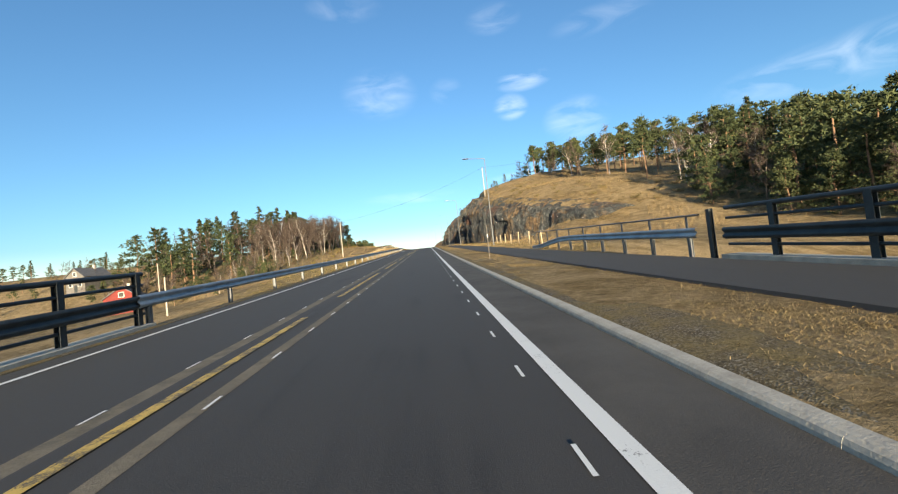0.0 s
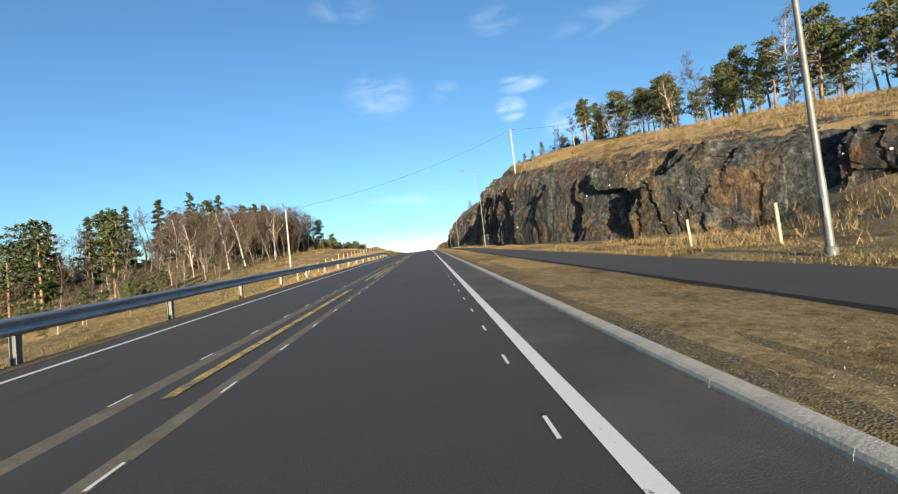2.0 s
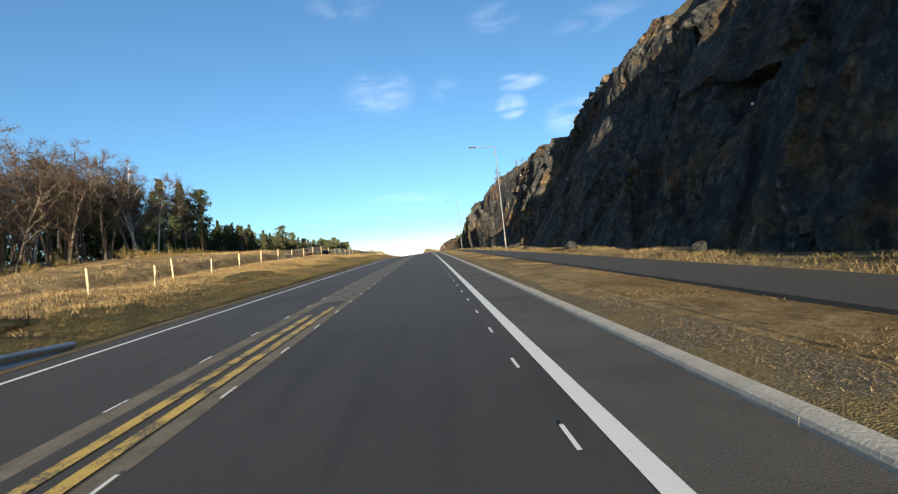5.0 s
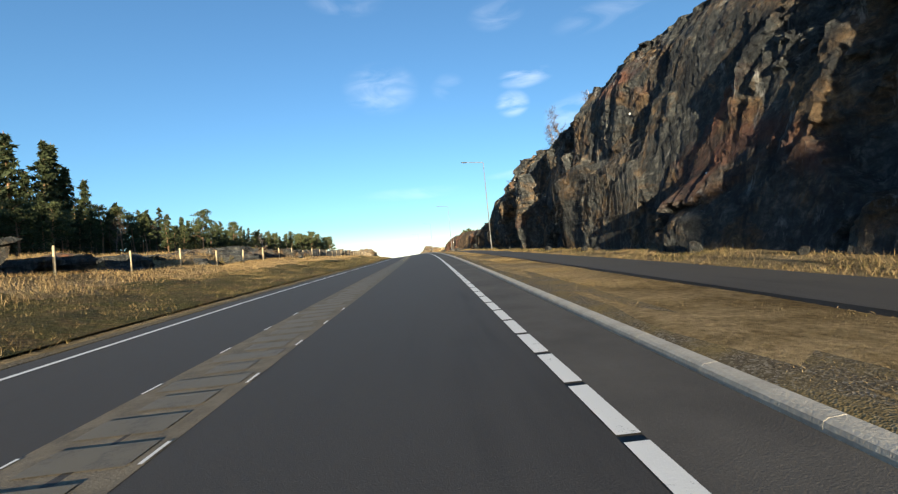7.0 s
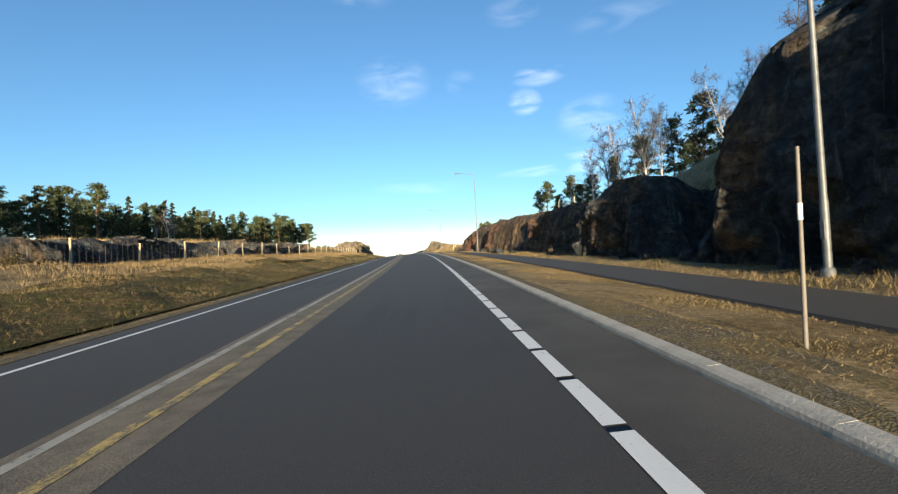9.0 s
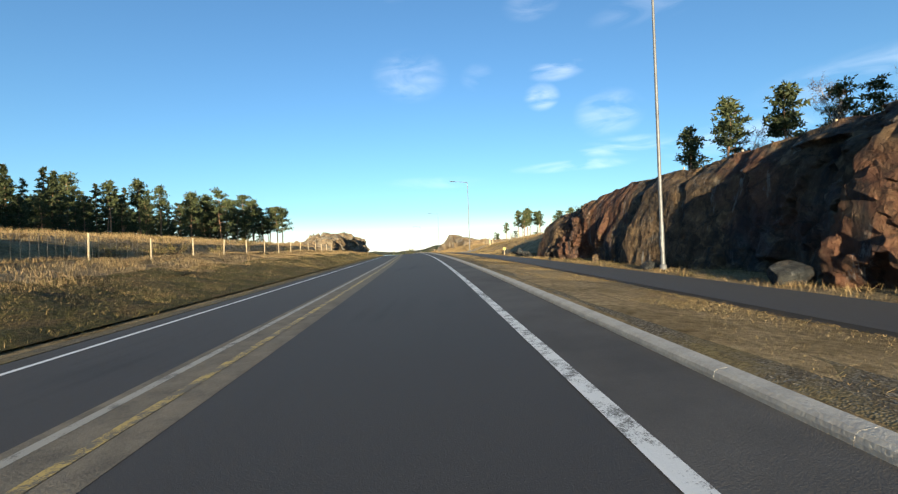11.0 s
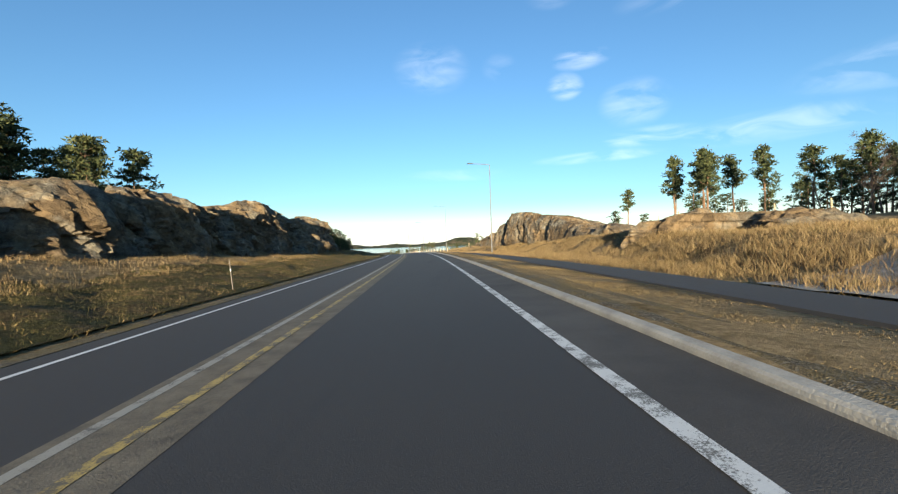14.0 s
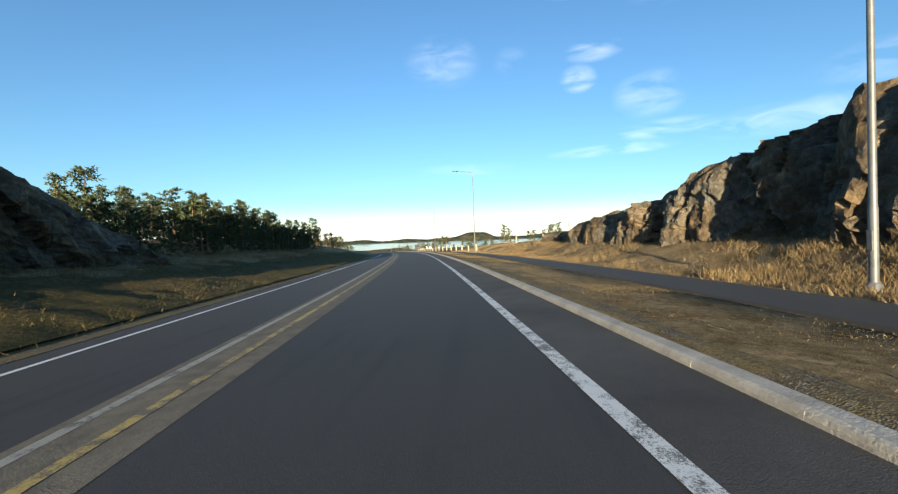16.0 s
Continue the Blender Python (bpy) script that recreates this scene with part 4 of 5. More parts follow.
stripe("centre_line", -2.40, -2.28, 191.5, 700, paint_mat("worn_yellow_paint", (0.50, 0.35, 0.11), (0.15, 0.125, 0.085), 0.70), "solid worn yellow centre line", shift=median_u)
stripe("median_line", -2.86, -2.74, 196, 700, paint_mat("faded_line", (0.36, 0.33, 0.27), (0.12, 0.11, 0.09), 0.62), "faded pale line on the worn strip", 0.007, median_u)

# ---- kerb, stone by stone ----
kerb = thing("kerb", "light grey concrete kerb of single stones", "kerb", kind="structure")
bm = bmesh.new()
prof = [(-0.085, -0.12), (-0.08, 0.03), (-0.07, 0.06), (-0.04, 0.078), (0.07, 0.085), (0.085, 0.07), (0.085, -0.12)]
ends = [[bm.verts.new((x, y, z)) for x, z in prof] for y in (-0.5004, 0.5004)]
for i in range(len(prof) - 1):
    bm.faces.new((ends[0][i], ends[1][i], ends[1][i + 1], ends[0][i + 1]))
bm.faces.new(ends[0][::-1])
bm.faces.new(ends[1])
bmesh.ops.recalc_face_normals(bm, faces=bm.faces)
stone_mesh = bpy.data.meshes.new("kerb_stone")
bm.to_mesh(stone_mesh)
bm.free()
stone_mesh.materials.append(concrete)


def kerb_pose(s):
    p = spot(s, kerb_u(s), crossfall(s, 2.0))
    return pose(*p, math.degrees(math.atan(along(s, SLOPE))), math.degrees(along(s, BANK)), math.degrees(along(s, HEAD)))


NEAR_STONES = np.arange(3.5, 300, 1.0)
for s in NEAR_STONES:
    o = part("kerb_stone", stone_mesh, kerb)
    o.matrix_basis = kerb_pose(s)
base_v = np.array([v.co for v in stone_mesh.vertices])
base_f = [tuple(p.vertices) for p in stone_mesh.polygons]
verts, faces = [], []
for s in np.concatenate([np.arange(-60.5, 3.0, 1.0), np.arange(300.5, 520, 1.0)]):
    m = np.array(kerb_pose(s))
    o = len(verts)
    verts += (base_v @ m[:3, :3].T + m[:3, 3]).tolist()
    faces += [tuple(i + o for i in f) for f in base_f]
me = bpy.data.meshes.new("far_kerb_stones")
me.from_pydata(verts, [], faces)
me.materials.append(concrete)
tagged(part("far_kerb_stones", me, kerb), kind="stuff")


# ---- street lamps ----
def street_lamp():
    lamp = thing("street_lamp", "tall galvanised steel street lamp with a dark flat head", "street lamp", "lamps along the cycle path")
    part("pole", tube_mesh("pole", [([(0, 0, -0.3), (0, 0, 1.6), (0, 0, 1.7), (0, 0, 6.0), (0, 0, 10.95)], [0.078, 0.076, 0.066, 0.055, 0.038], 12)], galvanised), lamp)
    part("base_collar", tube_mesh("base_collar", [([(0, 0, -0.05), (0, 0, 0.16), (0, 0, 0.2)], [0.12, 0.12, 0.07], 12)], galvanised), lamp)
    part("service_hatch", (box((0.05, 0.11, 0.4), (-0.06, 0, 1.0), 0.008), galvanised), lamp)
    part("arm", tube_mesh("arm", [([(0, 0, 10.87), (-0.05, 0, 11.01), (-0.3, 0, 11.04), (-2.1, 0, 11.18)], [0.05, 0.045, 0.04, 0.035], 8)], galvanised), lamp)
    bm = box((0.72, 0.3, 0.09), (0, 0, 0), 0.02)
    for v in bm.verts:
        if v.co.x < 0:
            v.co.y *= 1.12
            v.co.z *= 0.7
    bmesh.ops.transform(bm, matrix=pose(-2.42, 0, 11.19, 0, 4, 0), verts=bm.verts)
    head = part("lamp_head", (bm, lamp_dark), lamp, "flat dark lamp head")
    part("lens", (box((0.5, 0.24, 0.012), (-2.46, 0, 11.14), 0.003, None), lamp_glass), head)
    return lamp


def upright(s, u, lift=0.0, turn=0.0, h=None):
    p = spot(s, u, (land(s, u) if h is None else h) + lift)
    return pose(*p, 0, 0, math.degrees(along(s, HEAD)) + turn)


LAMP_U = 8.3
first = street_lamp()
first.matrix_basis = upright(GAP + 1.2, LAMP_U)
for k in range(2, 14):
    copy_thing(first, upright(GAP * k + 1.2 + (1.0 if k in (4, 7) else 0), LAMP_U + 0.06 * math.sin(k * 2.1), 0, 1.5 * math.sin(k * 3.3)))

# ---- marker sticks at the kerb ----
stick = thing("marker_stick", "thin grey roadside marker stick with a white reflector band", "marker stick", "marker sticks")
part("stem", tube_mesh("stem", [([(0, 0, -0.2), (0, 0, 0.9), (0, 0, 1.78)], [0.02, 0.018, 0.016], 8)], stick_grey), stick)
part("band", tube_mesh("band", [([(0, 0, 1.12), (0, 0, 1.27)], [0.0205, 0.0205], 8)], stick_white), stick)
stick.matrix_basis = upright(21.3, 3.15, h=0.1)
for i, s in enumerate((108.5, 197.4)):
    copy_thing(stick, upright(s, 3.15, h=float(crossfall(s, 3.15)) + 0.1) @ pose(0, 0, 0, 2 * math.sin(i * 4.0), 3 * math.sin(i * 2.0), 0))
o = copy_thing(stick, upright(316.2, -7.1) @ pose(0, 0, 0, 2, -4, 0))
o.scale = (0.9, 0.9, 0.62)


board = thing("marker_board", "small faded yellow board on a short wooden post in rough grass", "marker board")
part("post", tube_mesh("post", [([(0, 0, -0.3), (0, 0, 0.4), (0.01, 0, 0.7)], [0.03, 0.028, 0.026], 7)], post_wood), board)
part("panel", (box((0.3, 0.025, 0.26), (0, -0.035, 0.62), 0.006), simple("faded_yellow_board", (0.16, 0.15, 0.05), (0.42, 0.38, 0.14), 9.0, 0.8, 0, 0.3, 0.004, 60)), board, "weathered yellow panel")
board.matrix_basis = upright(275.4, 7.75, 0, 8)


# ---- guard rails and parapets ----
W_BEAM = [(0.0, 0.77), (0.055, 0.745), (0.06, 0.69), (0.0, 0.645), (0.0, 0.615), (0.06, 0.57), (0.055, 0.515), (0.0, 0.48), (-0.012, 0.48), (0.043, 0.52), (0.046, 0.565),
          (-0.012, 0.61), (-0.012, 0.65), (0.046, 0.695), (0.043, 0.74), (-0.012, 0.77)]


def rail_post(h, m, wide=0.10):
    me = bpy.data.meshes.new("post")
    bm = bmesh.new()
    for size, at in (((0.012, wide, h + 0.5), (-0.05, 0, h / 2 - 0.25)), ((0.012, wide, h + 0.5), (0.05, 0, h / 2 - 0.25)), ((0.1, 0.012, h + 0.5), (0, 0, h / 2 - 0.25))):
        b = box(size, at)
        t = bpy.data.meshes.new("t")
        b.to_mesh(t)
        b.free()
        bm.from_mesh(t)
        bpy.data.meshes.remove(t)
    bm.to_mesh(me)
    bm.free()
    me.materials.append(m)
    return me


def guard_rail(s0, s1, u, face, label, down=True, pipe=False):
    rail = thing("guard_rail", label, "guard rail")
    s = np.arange(s0, s1 + 0.1, 2.0)
    drop = np.where(down, ease(s1 - 8, s1, s), 0) * 0.62
    ss_, uu_ = np.meshgrid(s, [u + face * p[0] for p in W_BEAM], indexing="ij")
    hh_ = np.broadcast_to(np.array([p[1] for p in W_BEAM]), uu_.shape) - drop[:, None]
    base = crossfall(ss_, np.clip(uu_, -6.4, 7.2)) + (0.15 if u > 0 else 0)
    part("beam", sheet("beam", spot(ss_, uu_ + face * 0.02, base + hh_), rail_steel, True, flip=face < 0), rail)
    me = rail_post(0.70, galvanised)
    for q in np.arange(s0 + 0.5, s1 - (4 if down else 0), 4.0 if u < 0 else 2.0):
        part("post", me, rail).matrix_basis = upright(q, u - face * 0.09, h=float(crossfall(q, np.clip(u, -6.4, 7.2))) + (0.15 if u > 0 else 0))
    if pipe:
        pts = [tuple(spot(q, u - face * 0.09, float(crossfall(q, 7.2)) + 0.15 + (1.12 if q < s1 - 1 else 0.7))) for q in np.arange(s0, s1 + 0.1, 1.0)]
        part("handrail", tube_mesh("handrail", [(pts, [0.03] * len(pts), 8)], galvanised), rail)
        for q in np.arange(s0 + 0.5, s1 - 0.5, 2.0):
            part("upright", tube_mesh("upright", [([tuple(spot(q + 0.06, u - face * 0.09, float(crossfall(q, 7.2)) + h_)) for h_ in (0.1, 1.27)], [0.035, 0.035], 6)], galvanised), rail)
    return rail


guard_rail(9.6, 116, -6.62, 1, "blue-grey steel guard rail on metal posts beside the road")
guard_rail(11.1, 29.5, 7.5, -1, "blue-grey steel guard rail with a thin handrail beside the cycle path", pipe=True)


def parapet(s0, s1, u, face, label):
    wall = thing("bridge_parapet", label, "bridge parapet", "bridge parapets")
    lift = 0.16 if u > 0 else 0.02
    for h, r in ((1.22, 0.055), (0.96, 0.035), (0.30, 0.035)):
        pts = [tuple(spot(q, u, float(crossfall(q, np.clip(u, -6.4, 7.2))) + lift + h)) for q in np.arange(s0, s1 + 0.1, 2.0)]
        part("rail", tube_mesh("rail", [(pts, [r] * len(pts), 8)], dark_paint), wall)
    s = np.arange(s0, s1 + 0.1, 2.0)
    ss_, uu_ = np.meshgrid(s, [u + face * (0.1 + p[0]) for p in W_BEAM], indexing="ij")
    hh_ = np.broadcast_to(np.array([p[1] for p in W_BEAM]), uu_.shape)
    part("beam", sheet("beam", spot(ss_, uu_, crossfall(ss_, np.clip(uu_, -6.4, 7.2)) + hh_ + lift - 0.04), dark_paint, True, flip=face < 0), wall)
    me = rail_post(1.24, dark_paint, 0.14)
    for q in np.arange(s1 - 0.3, s0, -2.0):
        part("post", me, wall).matrix_basis = upright(q, u, h=float(crossfall(q, np.clip(u, -6.4, 7.2))) + lift)
    part("edge_beam", swept("edge_beam", s, [(u - 0.25, -0.4), (u - 0.25, lift + 0.06), (u + 0.25, lift + 0.06), (u + 0.25, -0.4)], concrete), wall, "pale concrete edge beam")
    return wall


parapet(-40, 10.9, 7.55, -1, "dark painted steel bridge parapet with a guard rail")
parapet(-40, 10.1, -6.75, 1, "dark painted steel bridge parapet with a guard rail")


# ---- fences ----
def fence(label, s0, s1, line, gap, high, group="", strands=5, net=False, thick=0.05):
    f = thing("fence", label, "fence", group)
    me = tube_mesh("post", [([(0, 0, -0.4), (0, 0, high * 0.5), (0.01, 0, high)], [thick, thick * 0.96, thick * 0.9], 7)], post_wood)
    q = np.arange(s0, s1 + 0.1, gap)
    r = random.Random(int(s0 * 7))
    for s in q:
        part("post", me, f).matrix_basis = upright(s, line(s)) @ pose(0, 0, r.uniform(-0.08, 0.04), r.uniform(-3, 3), r.uniform(-3, 3), r.uniform(0, 180))
    s = np.arange(s0, s1 + 0.01, gap / 2)
    for k in range(strands):
        h = high * (0.15 + 0.78 * k / (strands - 1))
        P = np.array([spot(x, line(x) - 0.05, land(x, line(x)) + h) for x in s])
        part("wire", tube_mesh("wire", [([tuple(p) for p in P], [0.0035] * len(P), 3)], wire_steel), f)
    if net:
        bars = []
        for x in np.arange(s0, s1, 0.35):
            a_, b_ = spot(x, line(x) - 0.05, land(x, line(x)) + 0.12 * high), spot(x, line(x) - 0.05, land(x, line(x)) + 0.93 * high)
            bars.append(([tuple(a_), tuple(b_)], [0.005, 0.005], 3))
        tagged(part("netting", tube_mesh("netting", bars, wire_steel), f), kind="stuff")
    return f


fence("low fence of pale wooden posts and wire in dry grass", 80, 128, lambda s: -11.6 - 0.03 * (s - 80), 4.0, 1.0)
fence("long fence of pale wooden posts and wire on the bank", 131, 307, lambda s: -14.0 + 0 * s, 4.0, 1.1, net=True)
fence("wooden fence posts with wire at the foot of a grassy hill", 33, 60, lambda s: 9.3 + 0.05 * max(0, s - 45), 4.2, 1.15, strands=3)
fence("wooden fence posts with wire netting along a grassy bank", 234, 300, lambda s: 15.5 - 0.02 * (s - 234), 4.3, 1.3, net=True)
fence("wooden fence posts with wire on rough grass", 306, 346, lambda s: 20.0 + 0.15 * (s - 306), 4.4, 1.25, strands=4)

fence("row of stout pale wooden posts beside the cycle path", 403, 501, lambda s: 8.8 + 0 * s, 6.4, 1.0, strands=2, thick=0.13)
fence("pale wooden posts across dry grass", 390, 400, lambda s: 8.8 + 1.05 * (402 - s), 2.6, 1.0, strands=2, thick=0.09)

# ---- farm gate and gravel entrance ----
gate = thing("farm_gate", "pale wooden farm gate standing open by a gravel entrance", "gate")
for dx in (0.0, 0.5):
    part("post", (box((0.13, 0.13, 1.6), (dx, 0, 0.6), 0.015), post_wood), gate)
part("leaf_frame", tube_mesh("leaf_frame", [([(0.25, 0.1, 0.25), (0.25, 2.4, 0.25), (0.25, 2.4, 1.15), (0.25, 0.1, 1.15), (0.25, 0.1, 0.25)], [0.03] * 5, 6)], galvanised), gate)
for k in range(6):
    part("slat", (box((0.03, 0.09, 0.95), (0.25, 0.3 + 0.4 * k, 0.7), 0.006), post_wood), gate)
gate.matrix_basis = upright(301.5, 11.6, h=0.75)
ss, uu = np.meshgrid(np.linspace(302, 311, 14), np.linspace(7.25, 16, 14), indexing="ij")
tagged(new("gravel_entrance", sheet("gravel_entrance", ground_spot(ss, uu, 0.05 + 0.03 * fractal(ss * 2, uu * 2, 2, 8)), simple("grey_gravel", (0.16, 0.15, 0.13), (0.42, 0.40, 0.36), 3.0, 0.95, 0, 0.8, 0.03, 25))),
       "pale grey gravel entrance beside the cycle path", "gravel", kind="structure")


# ---- overhead line ----
def pole(s, u, high, label):
    p = thing("utility_pole", label, "utility pole", "poles of the overhead line")
    part("shaft", tube_mesh("shaft", [([(0, 0, -0.8), (0, 0, high * 0.5), (0, 0, high)], [0.15, 0.13, 0.10], 10)], pole_wood), p)
    part("cap", tube_mesh("cap", [([(0, 0, high), (0, 0, high + 0.06), (0, 0, high + 0.1)], [0.115, 0.115, 0.02], 8)], galvanised), p)
    part("insulator", tube_mesh("insulator", [([(0.12, 0, high - 0.3), (0.2, 0, high - 0.3), (0.2, 0, high - 0.12)], [0.02, 0.02, 0.04], 6)], stick_grey), p)
    p.matrix_basis = upright(s, u)
    return Vector(p.matrix_basis.translation) + Vector((0, 0, high - 0.1))


left_top = pole(113.2, -23.0, 9.6, "tall pale wooden utility pole on a grassy slope")
right_top = pole(124.5, 19.2, 8.3, "slim wooden utility pole on the hilltop")
far_left = pole(104.0, -66.0, 9.5, "wooden utility pole at the edge of the wood")
far_right = pole(137.0, 62.0, 9.0, "wooden utility pole among the trees")
pole(66.0, -41.0, 6.0, "weathered wooden utility pole in the meadow")
for a_, b_ in ((far_left, left_top), (left_top, right_top), (right_top, far_right)):
    pts = [tuple(a_.lerp(b_, t) - Vector((0, 0, 1.6 * 4 * t * (1 - t)))) for t in np.linspace(0, 1, 25)]
    w = tagged(new("overhead_cable", tube_mesh("overhead_cable", [(pts, [0.02] * 25, 4)], cable_black)), "thin black overhead cable between two poles", "cable", "cables")

# ---- barn and houses ----
def house(s, u, size, wall_m, turn, label, name, lift=0.0):
    w, d, h, r = size
    b = thing(name, label, "house" if name == "house" else "barn")
    body = bmesh.new()
    pts = [(-w / 2, -d / 2), (w / 2, -d / 2), (w / 2, d / 2), (-w / 2, d / 2)]
    lo = [body.verts.new((x, y, -1.0)) for x, y in pts]
    hi = [body.verts.new((x, y, h)) for x, y in pts]
    g0, g1 = body.verts.new((0, -d / 2, h + r)), body.verts.new((0, d / 2, h + r))
    for i in range(4):
        j = (i + 1) % 4
        if i == 0:
            body.faces.new((lo[0], lo[1], hi[1], g0, hi[0]))
        elif i == 2:
            body.faces.new((lo[2], lo[3], hi[3], g1, hi[2]))
        else:
            body.faces.new((lo[i], lo[j], hi[j], hi[i]))
    part("wall", (body, wall_m), b)
    for sgn in (-1, 1):
        slope = math.atan2(r, w / 2)
        long = math.hypot(w / 2, r) + 0.4
        part("roof", (box((long, d + 0.8, 0.14), (0, 0, 0), 0.02, pose(sgn * (w / 4 + 0.1), 0, h + r / 2 + 0.02, 0, sgn * math.degrees(slope), 0)), roof_slate), b, "grey slate roof slope")
    part("chimney", (box((0.6, 0.6, 1.5), (0.2, d * 0.2, h + r + 0.2), 0.03), concrete), b)
    for i, (x, z) in enumerate(((-w * 0.25, h * 0.5), (w * 0.25, h * 0.5), (0, h + r * 0.3))):
        wd = part("window", (box((1.1, 0.09, 1.2), (x, -d / 2 - 0.03, z), 0.01), house_white), b, "white window frame")
        part("pane", (box((0.9, 0.05, 1.0), (x, -d / 2 - 0.06, z), 0.004), dark_pane), wd)
    part("door", (box((1.0, 0.08, 2.0), (w * 0.02, -d / 2 - 0.03, 0.9), 0.01), dark_paint), b)
    b.matrix_basis = upright(s, u, lift, turn)
    return b


house(100, -71, (6.5, 10, 3.2, 2.4), barn_red, 25, "red wooden barn with a grey roof in the meadow", "barn")
house(124, -98, (6, 8, 4.2, 2.4), house_grey, -10, "small weathered grey farmhouse behind the barn", "house")
for s_, u_, t_ in ((560, -48, 30), (600, -70, -20), (640, -40, 60), (690, 40, 10), (720, -90, 0)):
    house(s_, u_, (7, 9, 3.0, 2.6), house_white, t_, "small white wooden house far down the road", "house")


# ---- trees ----
def flakes(centres, spread, count, size, rs, flat=1.0, droop=0.0):
    """Small pointed leaf pieces scattered round centres. Returns verts (n, 3, 3)."""
    c = np.repeat(np.asarray(centres, float), count, 0)
    sp = np.repeat(np.broadcast_to(spread, (len(centres),)), count)[:, None]
    d = rs.normal(size=c.shape)
    d /= np.linalg.norm(d, axis=1)[:, None]
    p = c + d * sp * rs.uniform(0.25, 1.0, (len(c), 1)) * np.array([1, 1, flat])
    along_d = d + rs.normal(size=c.shape) * 0.6 + np.array([0, 0, -droop])
    along_d /= np.linalg.norm(along_d, axis=1)[:, None]
    side_d = np.cross(along_d, rs.normal(size=c.shape))
    side_d /= np.linalg.norm(side_d, axis=1)[:, None]
    z = size * rs.uniform(0.6, 1.35, (len(c), 1))
    return np.stack([p - side_d * z * 0.34, p + side_d * z * 0.34, p + along_d * z * 1.25], 1)


def flake_mesh(name, tris, m):
    t = np.concatenate(tris, 0)
    return mesh_of(name, t.reshape(-1, 3), np.arange(len(t) * 3).reshape(-1, 3), m)


def limb(rs, start, way, length, bend, steps=4):
    pts = [Vector(start)]
    d = Vector(way).normalized()
    for i in range(steps):
        d = (d + Vector(rs.normal(size=3) * bend)).normalized()
        pts.append(pts[-1] + d * length / steps)
    return pts


def pine(seed, high, bare=0.45, density=1.0, wide=0.24, far=False):
    rs = np.random.RandomState(seed)
    t = thing("pine_tree", "", "tree")
    lines, centres, sizes = [], [], []
    trunk_pts = [Vector((0.02 * high * math.sin(k * 1.3 + seed) * k / 6, 0.02 * high * math.cos(k * 1.7 + seed) * k / 6, high * k / 6 - (0.5 if k == 0 else 0))) for k in range(7)]
    lines.append((trunk_pts, [0.016 * high * (1 - 0.13 * k) for k in range(7)], 7))

    def on_trunk(f):
        i = min(5, int(f * 6))
        return trunk_pts[i].lerp(trunk_pts[i + 1], f * 6 - i)
    n = int(26 * density)
    for i in range(n):
        f = bare + (0.98 - bare) * (i + 0.5) / n
        a = i * 2.4 + rs.uniform(-0.5, 0.5)
        reach = high * wide * (1 - 0.75 * ((f - bare) / (1 - bare)) ** 1.4) * rs.uniform(0.55, 1.15)
        start = on_trunk(f)
        pts = limb(rs, start, (math.cos(a), math.sin(a), rs.uniform(-0.05, 0.5)), reach, 0.16)
        if not far:
            lines.append((pts, [0.0045 * high * (1 - 0.22 * k) for k in range(5)], 4))
        for k, q in ((2, 0.75), (3, 0.95), (4, 1.0)):
            centres.append(pts[k] + Vector(rs.normal(size=3) * 0.05 * high * 0.5) + Vector((0, 0, 0.02 * high)))
            sizes.append(high * 0.068 * q * rs.uniform(0.7, 1.3))
    centres.append(on_trunk(0.985))
    sizes.append(high * 0.05)
    for i in range(0 if far else 5):
        f, a = rs.uniform(bare * 0.5, bare), rs.uniform(0, 6.28)
        pts = limb(rs, on_trunk(f), (math.cos(a), math.sin(a), -0.1), high * 0.07, 0.2, 3)
        lines.append((pts, [0.003 * high] * 4, 3))
    part("trunk", tube_mesh("trunk", lines, pine_bark), t, "reddish-brown trunk with bare lower limbs")
    part("crown", flake_mesh("crown", [flakes(centres, np.array(sizes), 20 if far else int(36 * density), high * (0.036 if far else 0.027 / math.sqrt(density)), rs, 0.38)], pine_needles), t, "uneven dark green needle crown")
    return t


def spruce(seed, high, density=1.0, far=False):
    rs = np.random.RandomState(seed)
    t = thing("spruce_tree", "", "tree")
    lines = [([(0, 0, -0.5), (0, 0, high * 0.5), (0, 0, high)], [0.014 * high, 0.009 * high, 0.002 * high], 7)]
    centres, sizes = [], []
    n = int(58 * density)
    for i in range(n):
        f = 0.06 + 0.92 * ((i + 0.5) / n)
        a = i * 2.4 + rs.uniform(-0.4, 0.4)
        reach = high * 0.19 * (1 - f) ** 0.85 * rs.uniform(0.65, 1.2) + 0.1
        pts = limb(rs, (0, 0, high * f), (math.cos(a), math.sin(a), -0.25), reach, 0.08, 3)
        if not far:
            lines.append((pts, [0.003 * high, 0.0025 * high, 0.002 * high, 0.001 * high], 3))
        for k, q in ((1, 0.8), (2, 1.0), (3, 0.8)):
            centres.append(pts[k])
            sizes.append(max(0.12, reach * 0.27 * q))
    part("trunk", tube_mesh("trunk", lines, pine_bark), t)
    part("crown", flake_mesh("crown", [flakes(centres, np.array(sizes), 16 if far else int(20 * density), high * (0.03 if far else 0.026 / math.sqrt(density)), rs, 0.5, 0.5)], spruce_needles), t, "dark green pointed needle crown")
    return t


